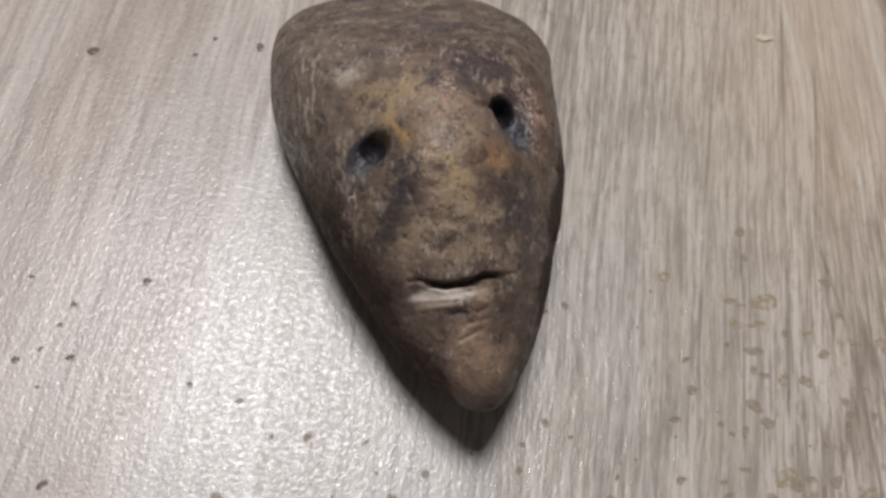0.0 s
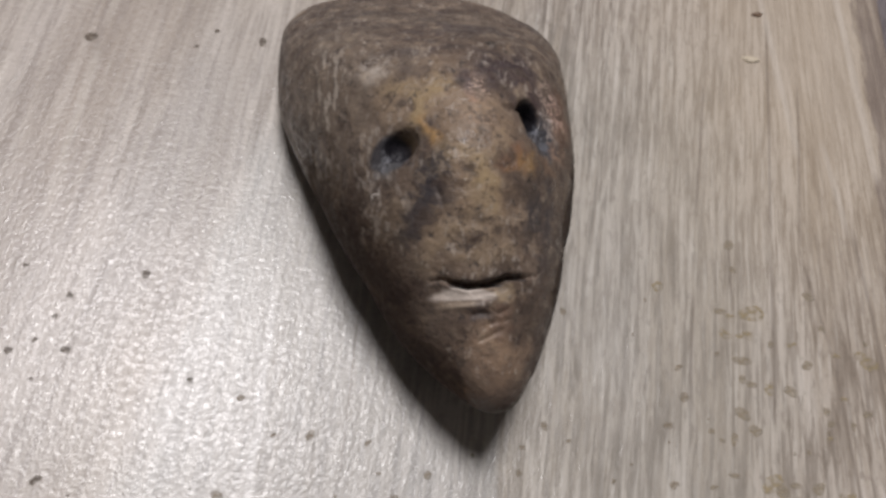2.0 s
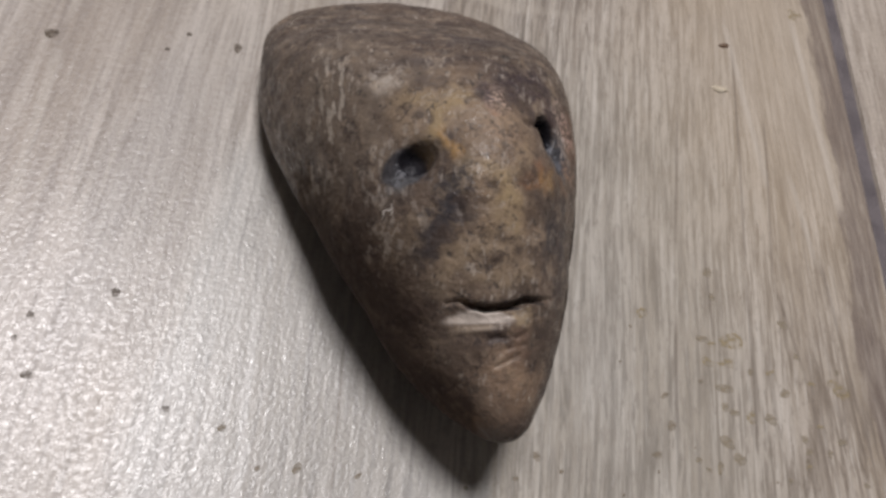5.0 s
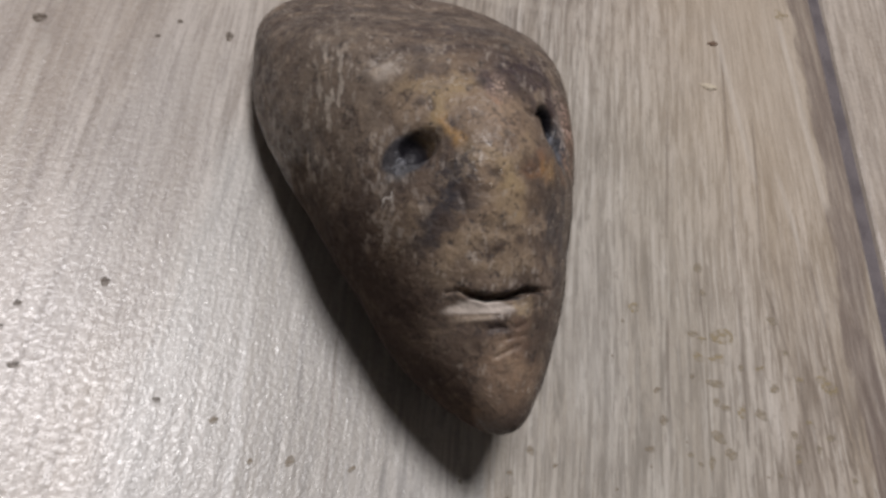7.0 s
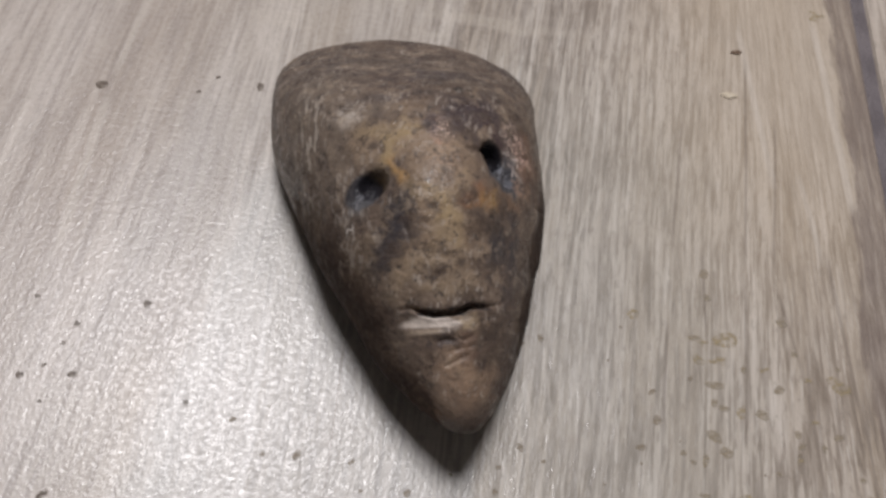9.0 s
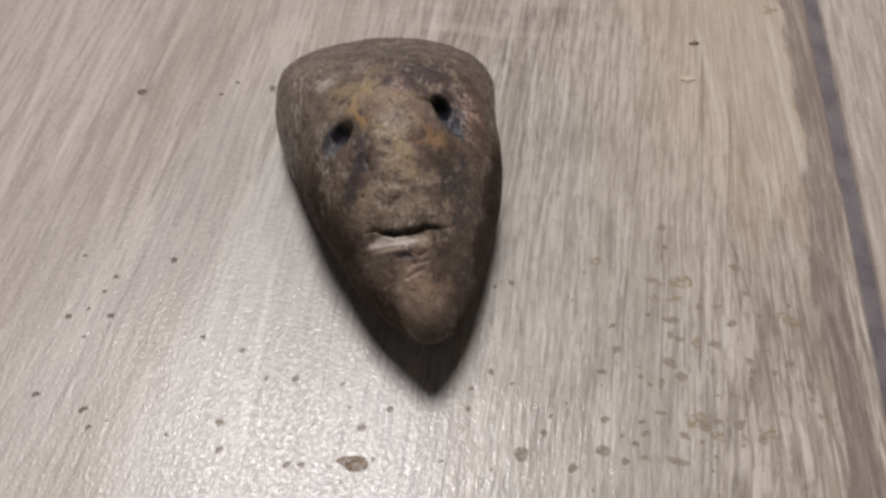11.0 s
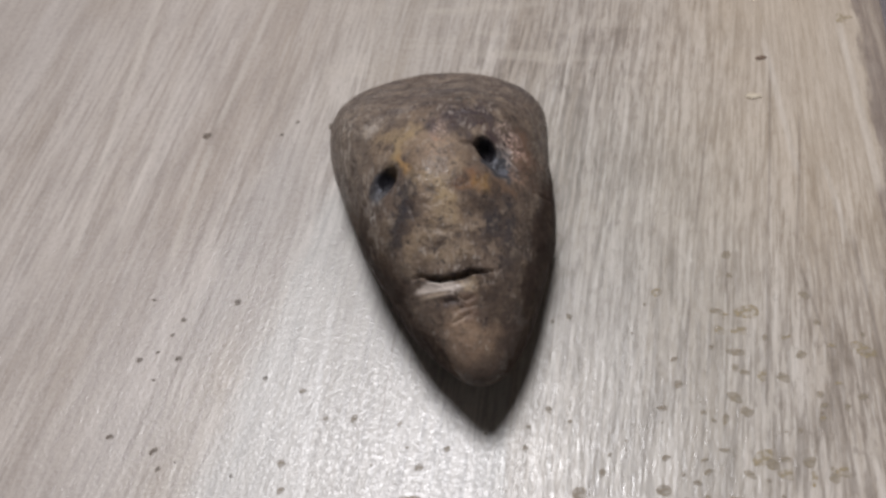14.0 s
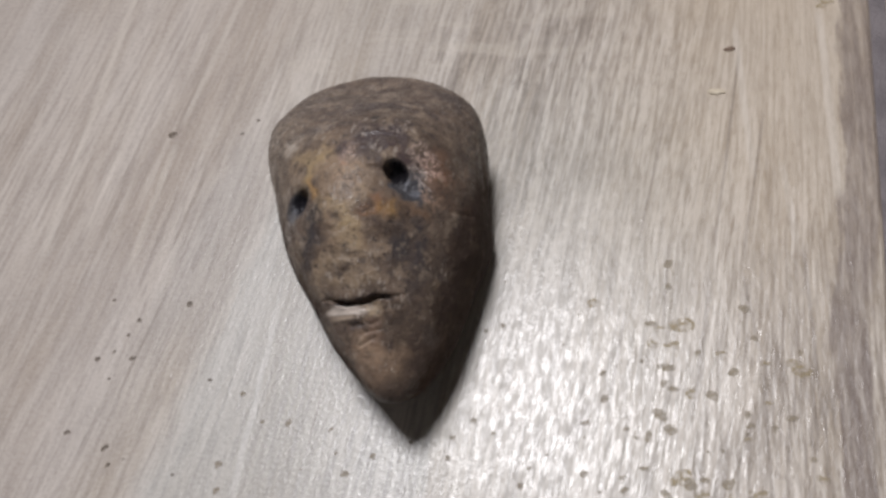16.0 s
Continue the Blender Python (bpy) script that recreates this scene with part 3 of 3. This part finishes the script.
DROP = [17.0, 10.2, 5.17, 6.68, 8.32, 9.48, 11.88]
TWIST = [-0.112, -0.159, -0.026, 0.369]
ROUND = 0.743
# how far the carved face swells over or sinks under that hull, in mm, on a grid of soft bumps 9 mm apart
SWELL_X, SWELL_Y, SWELL_SIZE = (-2, 7, 16, 25, 34), (38, 47, 56, 65, 74, 83), 7.0
SWELL = [
    (0.0, 0.0, 0.4, 0.7, -1.2),
    (1.0, 0.2, -1.6, 0.2, -0.9),
    (-0.3, -0.4, 0.8, -0.8, -0.8),
    (-1.5, -0.7, 3.8, 2.7, -1.8),
    (-0.2, 0.8, -0.1, 0.1, -1.5),
    (-1.4, -2.5, 0.8, -0.0, 1.1),
]


def spline(values, v):
    """A natural cubic through evenly spaced values."""
    c = np.array(values, float)
    count = len(c)
    h = 1.0 / (count - 1)
    a, b = np.eye(count), np.zeros(count)
    for i in range(1, count - 1):
        a[i, i - 1 : i + 2] = (1, 4, 1)
        b[i] = 6 * (c[i - 1] - 2 * c[i] + c[i + 1]) / h**2
    m = np.linalg.solve(a, b)
    i = np.clip((v / h).astype(int), 0, count - 2)
    t = v - i * h
    return c[i] + t * ((c[i + 1] - c[i]) / h - h * (2 * m[i] + m[i + 1]) / 6) + t**2 * m[i] / 2 + t**3 * (m[i + 1] - m[i]) / (6 * h)


def to_line(x, y, ends):
    """Distance from a broken line in plan, and how far along it (0 to 1)."""
    best, along = np.full(x.shape, 1e9), np.zeros(x.shape)
    for k, ((ax, ay), (bx, by)) in enumerate(zip(ends, ends[1:])):
        t = np.clip(((x - ax) * (bx - ax) + (y - ay) * (by - ay)) / ((bx - ax) ** 2 + (by - ay) ** 2), 0, 1)
        d = np.hypot(x - ax - t * (bx - ax), y - ay - t * (by - ay))
        along = np.where(d < best, (k + t) / (len(ends) - 1), along)
        best = np.minimum(best, d)
    return best, along


def carved_head():
    rings, around = 400, 480
    v = (1 - np.cos(np.linspace(0, math.pi, rings + 1)))[1:-1] / 2
    v = 0.6 * v + 0.4 * np.linspace(0, 1, rings + 1)[1:-1]
    th = np.linspace(0, 2 * math.pi, around, endpoint=False)
    cap = np.sqrt(4 * v * (1 - v))
    y = (CHIN + (CROWN - CHIN) * v) * 1000
    c, w, zm = spline(MIDDLE, v), cap * spline(HALF, v), spline(WIDEST, v)
    up, down, twist = cap * spline(RISE, v), cap * spline(DROP, v), spline(TWIST, v)
    ct, st = np.cos(th), np.sin(th)
    # the section is full over brow and cheeks and narrows to a keel at the chin
    full = np.interp(v, (0.0, 0.12, 0.30), (0.98, 0.90, ROUND))[:, None]
    X = c[:, None] + w[:, None] * np.sign(ct) * np.abs(ct)[None, :] ** full
    Z = zm[:, None] + np.where(st > 0, up[:, None], down[:, None]) * np.sign(st) * np.abs(st)[None, :] ** full
    Z = Z + twist[:, None] * (X - c[:, None])
    Y = np.repeat(y[:, None], around, 1)
    swell = np.zeros(X.shape)
    for gy, row in zip(SWELL_Y, SWELL):
        for gx, high in zip(SWELL_X, row):
            swell += high * np.exp(-((X - gx) ** 2 + (Y - gy) ** 2) / (2 * SWELL_SIZE**2))
    top = np.clip(st, 0, 1)[None, :] * np.clip(cap, 0, 1)[:, None] ** 0.5
    Z = Z + swell * np.sin(np.clip(top * 1.5, 0, 1) * math.pi / 2) ** 2
    # the eyes are cut into slopes: each socket's floor is levelled first
    for ex, ey, size, ez, slope in ((7.2, 66.0, 2.7, 34.6, 0.42), (26.2, 71.3, 2.5, 36.0, -0.36)):
        inside = np.exp(-(np.hypot(X - ex, Y - ey) / size) ** 5) * (st > 0)[None, :]
        Z = Z - inside * 0.8 * np.clip(Z - (ez + slope * (X - ex)), 0, None)
    P = np.stack([X, Y, Z], -1)
    du = np.roll(P, -1, 1) - np.roll(P, 1, 1)
    dv = np.gradient(P, axis=0)
    N = np.cross(dv, du)
    N /= np.linalg.norm(N, axis=-1, keepdims=True) + 1e-9
    if (N[rings // 2, around // 4] @ np.array([0, 0, 1])) < 0:
        N = -N
    face = np.clip((N[..., 2] - 0.05) / 0.25, 0, 1)
    cut = np.zeros(X.shape)

    def bowl(cx, cy, rx, ry, depth, power=2.0):
        return depth * np.exp(-(np.hypot((X - cx) / rx, (Y - cy) / ry) ** power))

    # eye sockets: a deep hole in a shallow dish, and a chipped gouge beside the other
    cut += bowl(6.8, 65.7, 2.6, 2.5, 0.5, 4.0)
    cut += bowl(7.7, 66.5, 1.75, 1.6, 2.6, 5.0)
    cut += bowl(25.0, 72.5, 1.75, 1.7, 3.6, 5.0)
    cut += bowl(26.6, 71.0, 2.1, 2.0, 0.9, 4.0)
    cut += bowl(28.0, 69.7, 1.9, 1.7, 0.9, 3.0)
    cut += bowl(29.4, 75.0, 1.6, 2.8, 0.45, 3.0)
    d, a = to_line(X, Y, [(21.0, 71.7), (23.6, 72.3)])
    cut += 0.7 * np.exp(-((d / 0.35) ** 2))
    # hollows beside the nose
    cut += bowl(10.6, 59.4, 2.4, 4.4, 0.5)
    cut += bowl(27.6, 61.0, 2.2, 4.5, 0.4)
    d, a = to_line(X, Y, [(13.6, 57.2), (17.0, 56.2), (20.0, 56.1), (22.3, 57.2)])
    cut += 0.12 * np.clip(np.minimum(a, 1 - a) * 5, 0, 1) * np.exp(-((d / 0.5) ** 2))
    # the mouth: a sharp, stepped slit over a split, sloping lower lip
    d, a = to_line(X, Y, [(13.4, 50.1), (15.0, 50.1), (16.3, 49.6), (18.3, 49.2), (20.9, 49.6), (22.5, 50.2), (23.8, 50.9), (25.0, 51.1), (26.4, 51.5), (27.8, 52.1)])
    wide = np.interp(a, (0, 0.2, 0.35, 0.65, 0.75, 1), (0.16, 0.32, 0.40, 0.38, 0.30, 0.18))
    cut += np.interp(a, (0, 0.15, 0.3, 0.7, 0.85, 1), (0.5, 1.3, 2.6, 2.4, 1.2, 0.4)) * np.exp(-((d / wide) ** 4))
    d, a = to_line(X, Y, [(14.8, 48.6), (17.5, 48.0), (20.5, 48.4), (23.0, 49.6)])
    cut += 0.55 * np.exp(-((d / 0.75) ** 2))
    for deep, thick, ends in (
        (0.22, 0.22, [(15.4, 47.5), (17.6, 47.3), (20.0, 47.5), (22.0, 48.2)]),
        (0.14, 0.40, [(15.4, 46.5), (17.8, 46.4), (19.8, 46.0)]),
        (0.20, 0.30, [(22.8, 46.2), (24.8, 47.6)]),
        (0.15, 0.26, [(21.0, 44.0), (22.4, 45.4), (23.4, 46.9)]),
        (0.55, 0.34, [(19.2, 45.9), (20.4, 46.2), (21.8, 46.2)]),
        (0.34, 0.24, [(20.6, 42.9), (22.3, 43.7), (24.2, 44.8)]),
        (0.22, 0.22, [(20.2, 44.6), (22.4, 45.2), (25.0, 46.0)]),
        (0.30, 0.20, [(21.4, 47.0), (22.6, 46.4)]),
        (0.30, 0.25, [(12.4, 60.5), (13.8, 57.5), (12.6, 54.2)]),
        (0.35, 0.25, [(33.2, 69.4), (35.4, 70.6), (37.6, 72.4)]),
    ):
        d, a = to_line(X, Y, ends)
        cut += deep * np.clip(np.minimum(a, 1 - a) * 5 + 0.2, 0, 1) * np.exp(-((d / thick) ** 2))
    # old knife strokes over the crown and temple
    rng = np.random.default_rng(4)
    for _ in range(46):
        cx, cy, turn, half = rng.uniform(-4, 32), rng.uniform(78, 99), rng.normal(0.05, 0.25), rng.uniform(1.0, 4.0)
        d, a = to_line(X, Y, [(cx - half * math.cos(turn), cy - half * math.sin(turn)), (cx + half * math.cos(turn), cy + half * math.sin(turn))])
        cut += rng.uniform(0.05, 0.16) * np.exp(-((d / 0.3) ** 2))
    for _ in range(22):
        cx, cy, turn, half = rng.uniform(-4, 5), rng.uniform(62, 82), rng.normal(1.45, 0.3), rng.uniform(0.8, 2.6)
        d, a = to_line(X, Y, [(cx - half * math.cos(turn), cy - half * math.sin(turn)), (cx + half * math.cos(turn), cy + half * math.sin(turn))])
        cut += rng.uniform(0.08, 0.2) * np.exp(-((d / 0.25) ** 2))
    # cuts go in steeply, straighter down than the surface leans
    inward = N * 0.45 + np.array([0.0, 0.0, 0.55])
    P = P - inward * (cut * face)[..., None]
    flat = P.reshape(-1, 3)
    lumps = np.array([noise.fractal(Vector(q) / 9.0, 1.0, 2.0, 3) for q in flat])
    flat = flat + N.reshape(-1, 3) * (0.28 * lumps)[:, None]
    flat[:, 2] = np.maximum(flat[:, 2], 0.0)
    flat = flat / 1000 - np.array([0.017, 0.070, 0.0])
    tips = np.array([[MIDDLE[0] / 1000 - 0.017, CHIN - 0.070, WIDEST[0] / 1000], [MIDDLE[-1] / 1000 - 0.017, CROWN - 0.070, WIDEST[-1] / 1000]])
    verts = np.concatenate([flat, tips])
    faces, rows = [], rings - 1
    for i in range(rows - 1):
        for j in range(around):
            k = (j + 1) % around
            faces.append((i * around + j, i * around + k, (i + 1) * around + k, (i + 1) * around + j))
    for j in range(around):
        k = (j + 1) % around
        faces.append((rows * around, k, j))
        faces.append((rows * around + 1, (rows - 1) * around + j, (rows - 1) * around + k))
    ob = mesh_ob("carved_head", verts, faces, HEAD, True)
    bm = bmesh.new()
    bm.from_mesh(ob.data)
    bmesh.ops.recalc_face_normals(bm, faces=bm.faces)
    bm.to_mesh(ob.data)
    bm.free()
    ob.location = (0.017, 0.070, 0.0)
    return tagged(ob, "worn dark brown carved wooden head lying face up on the floor", "figurine")


carved_head()


# ---- small marks on the floor ----
def blob(name, x, y, radius, material, rng, tall=0.00008, long=1.0, turn=0.0, lobes=(0.60, 1.40)):
    """A thin, uneven dried drop: a low dome with a ragged rim."""
    count = 20
    wave = [rng.uniform(*lobes) for _ in range(7)]
    verts, faces = [(0, 0, tall)], []
    for ring, (share, high) in enumerate(((0.55, tall), (0.9, tall * 0.8), (1.0, 0.0))):
        for k in range(count):
            a = 2 * math.pi * k / count
            s = k / count * 7
            i = int(s)
            r = radius * share * (wave[i % 7] * (1 - s + i) + wave[(i + 1) % 7] * (s - i))
            px, py = r * math.cos(a) * long, r * math.sin(a)
            verts.append((px * math.cos(turn) - py * math.sin(turn), px * math.sin(turn) + py * math.cos(turn), high))
    for k in range(count):
        j = (k + 1) % count
        faces.append((0, 1 + k, 1 + j))
        for ring in range(2):
            a, b = 1 + ring * count, 1 + (ring + 1) * count
            faces.append((a + k, b + k, b + j, a + j))
    ob = mesh_ob(name, verts, faces, material, True)
    ob.location = (x, y, 0.00002)
    return ob


rng = random.Random(7)
# round drops: place and size in millimetres
DROPS = [(56.9, 61.5, 0.57), (41.9, 57.9, 0.69), (69.4, 52.8, 0.68), (62.9, 44.7, 1.11), (38.1, 38.2, 0.78), (34, 30.5, 1), (49.6, 30.1, 0.66), (48.3, 26.6, 1.09), (-11.8, 24.8, 1.07), (-11, 19.8, 0.82), (14.4, 25.5, 0.9), (19.6, 29.6, 0.9), (1, 34.2, 0.93), (-26.3, 57.9, 0.76), (-35.9, 44.8, 0.76), (-45.9, 28.1, 0.77), (62.1, 49.9, 0.67), (34.4, 34.6, 0.56), (1.6, 17.8, 0.97), (4.1, 17.9, 0.86), (38.6, 56.8, 0.59), (-9.7, 39.4, 0.68), (44.1, 22.6, 1.61), (53.8, 20.4, 1.07), (13.6, 19.2, 0.43), (-17.6, 41.6, 0.64), (-40, 40, 0.57), (-43.8, 44.1, 0.76), (-40.5, 46, 0.57), (-38.4, 49.9, 0.57), (-36.8, 53.3, 0.76), (-44, 57.5, 0.59), (-4.4, 34, 0.72)]
DROPS_MORE = [(-36.7, 25.7, 1.11), (-41.2, 99.8, 1.08), (-23.9, 100.6, 0.53), (-20.8, 104.2, 0.64), (-12.7, 103.3, 0.95)]
# broader marks: place, half length across the grain, half length along it
MARKS = [(73.8, 73.6, 0.67, 0.74), (74, 68.7, 0.55, 0.61), (70.9, 60.8, 0.98, 0.59), (74.6, 52.1, 1.59, 0.56), (73.7, 48.7, 0.63, 0.56), (75.4, 47.8, 1.15, 0.44), (80, 55.4, 0.53, 0.46), (86.8, 52.2, 0.93, 0.67), (82.6, 47.2, 1.13, 0.66), (73.6, 42.8, 1.14, 0.76), (75.5, 39.9, 1.13, 0.75), (71.4, 38.6, 0.62, 1.06), (67.4, 39.3, 0.52, 0.43), (69, 37.9, 0.42, 0.32), (88.6, 65.3, 0.95, 0.71), (89.7, 41.9, 0.6, 0.53), (89.1, 44, 0.51, 0.64), (94, 42, 0.4, 0.63), (97, 44, 0.8, 0.53)]
MARKS_MORE = [(90.4, 59.1, 0.73, 0.57), (78.8, 30, 1, 0.81), (81.7, 31.3, 0.8, 0.41), (85.9, 30.9, 1.09, 0.81), (75, 28, 1, 0.51), (70.8, 32.2, 0.92, 0.31), (66.8, 30.2, 0.62, 0.31), (67.5, 28, 0.71, 0.41), (100.6, 36.8, 0.58, 0.51), (84.9, 36.8, 0.4, 0.52), (60, 30.3, 0.72, 0.64), (59.4, 24.2, 1.01, 1.03), (63.4, 22.2, 0.7, 0.51), (65.5, 25.8, 0.61, 0.41), (67.1, 23.2, 0.6, 0.41), (89.9, 28.3, 0.89, 0.62), (73.3, 22.9, 2.18, 0.41), (59.5, 39.8, 0.74, 0.45), (98.8, 56.9, 0.42, 0.6)]
OLIVES = [(72.5, 59.9, 0.65, 0.47), (76.6, 60.9, 1.93, 1.17), (71.4, 56.7, 1.29, 0.58), (75.2, 56.7, 2.13, 0.92), (84.3, 55.7, 0.73, 0.45), (78.9, 47.5, 0.52, 0.77), (98.2, 53.9, 1.32, 0.78), (99.5, 52.6, 1.01, 0.55), (92.7, 46.5, 0.61, 0.54), (92.4, 54.2, 0.62, 0.33), (77.7, 30.9, 1.31, 1.22), (81.5, 28.4, 0.89, 0.8), (91.3, 29.7, 1.75, 0.7), (88.9, 39.4, 0.7, 0.52), (101.9, 33.4, 0.87, 0.8), (86.4, 27.9, 0.5, 1.14), (59.3, 64.7, 0.67, 0.76), (95.5, 147, 2.4, 1.5), (105.3, 139, 1.5, 1.0)]
STRAY = [(rng.gauss(72, 20), rng.uniform(14, 56), rng.uniform(0.3, 0.6)) for _ in range(16)] + [(rng.uniform(-45, 40), rng.uniform(14, 34), rng.uniform(0.3, 0.6)) for _ in range(10)]
for x, y, r in DROPS + DROPS_MORE + [q for q in STRAY if not 112 < q[0] < 122]:
    ob = blob("dried_splash", x / 1000, y / 1000, r / 1000 * 0.74, SPLASH_BROWN if x < -15 or y > 90 else SPLASH, rng, long=rng.uniform(0.8, 1.3), turn=rng.uniform(-1.2, 1.2))
    tagged(ob, "tiny dried grey-brown splash on the plank", "splash", "dried splashes on the floor")
for x, y, across, along in MARKS + MARKS_MORE:
    ob = blob("dried_splash", x / 1000, y / 1000, along / 1000 * 1.2, SPLASH if x < 66 else SPLASH_FAINT, rng, long=across / along, turn=rng.uniform(-0.35, 0.25))
    tagged(ob, "dried brown splash with a ragged rim on the plank", "splash", "dried splashes on the floor")
for x, y, across, along in OLIVES:
    ob = blob("dried_stain", x / 1000, y / 1000, along / 1000 * 1.3, OLIVE, rng, 0.00006, min(across / along, 1.9), rng.uniform(-0.3, 0.3), (0.35, 1.65))
    tagged(ob, "flat dried olive-brown stain on the plank", "stain", "dried stains on the floor")
tagged(blob("dried_splash", 0.0134, 0.0189, 0.0016, FLAKE, random.Random(9), 0.00012, 1.7, 0.15), "flat dried brown flake stuck on the plank", "splash", "dried stains on the floor")
tagged(blob("wood_chip", 0.0852, 0.1264, 0.0005, CHIP_DARK, random.Random(2), 0.0004, 2.2, 0.05), "small dark brown wood chip lying on the plank", "wood chip")
tagged(blob("wood_chip", 0.0829, 0.1149, 0.0006, CHIP_PALE, random.Random(5), 0.0005, 2.8, -0.05), "small pale cream wood chip lying on the plank", "wood chip")

# ---- the planks, last ----
WIDE, LONG, JOIN = 0.2285, 1.22, 0.1170


def plank_mesh():
    """One plank, top at 0, its edges eased down to the joint."""
    w, l = WIDE / 2 - 0.0018, LONG / 2 - 0.0004
    prof = [(0.0, -0.0022), (0.0, -0.0012), (0.0003, -0.0005), (0.0010, 0.0)]
    verts, faces = [], []
    for inset, high in prof:
        verts += [(-w + inset, -l + inset, high), (w - inset, -l + inset, high), (w - inset, l - inset, high), (-w + inset, l - inset, high)]
    for k in range(len(prof) - 1):
        for j in range(4):
            i = (j + 1) % 4
            faces.append((4 * k + j, 4 * k + i, 4 * k + 4 + i, 4 * k + 4 + j))
    top = 4 * (len(prof) - 1)
    faces.append((top, top + 1, top + 2, top + 3))
    faces.append((3, 2, 1, 0))
    data = bpy.data.meshes.new("plank")
    data.from_pydata(verts, [], faces)
    data.materials.append(PLANK)
    data.update()
    return data


shared = plank_mesh()
centre = shared.copy()
centre.materials.clear()
centre.materials.append(PLANK_FIGURED)
for vert in centre.vertices:
    vert.co.x += JOIN - WIDE / 2
    vert.co.y += 0.10
main = new("plank", centre)
main.parent = floor
for column in range(-17, 18):
    x = JOIN - WIDE / 2 + column * WIDE
    y = 0.10 - LONG / 2 + (0.0 if column == 0 else ((column * 0.37) % 1.0 - 0.5) * LONG)
    y -= math.ceil((y - Y0) / LONG) * LONG
    while y < Y1:
        # the first and last plank of a run are sawn to meet the wall
        low, high = max(y, Y0), min(y + LONG, Y1)
        if high - low > 0.02 and not (column == 0 and low < 0.10 < high):
            piece = new("plank", shared)
            piece.location = (x, (low + high) / 2, 0)
            piece.scale = (1, (high - low) / LONG, 1)
            piece.parent = floor
        y += LONG
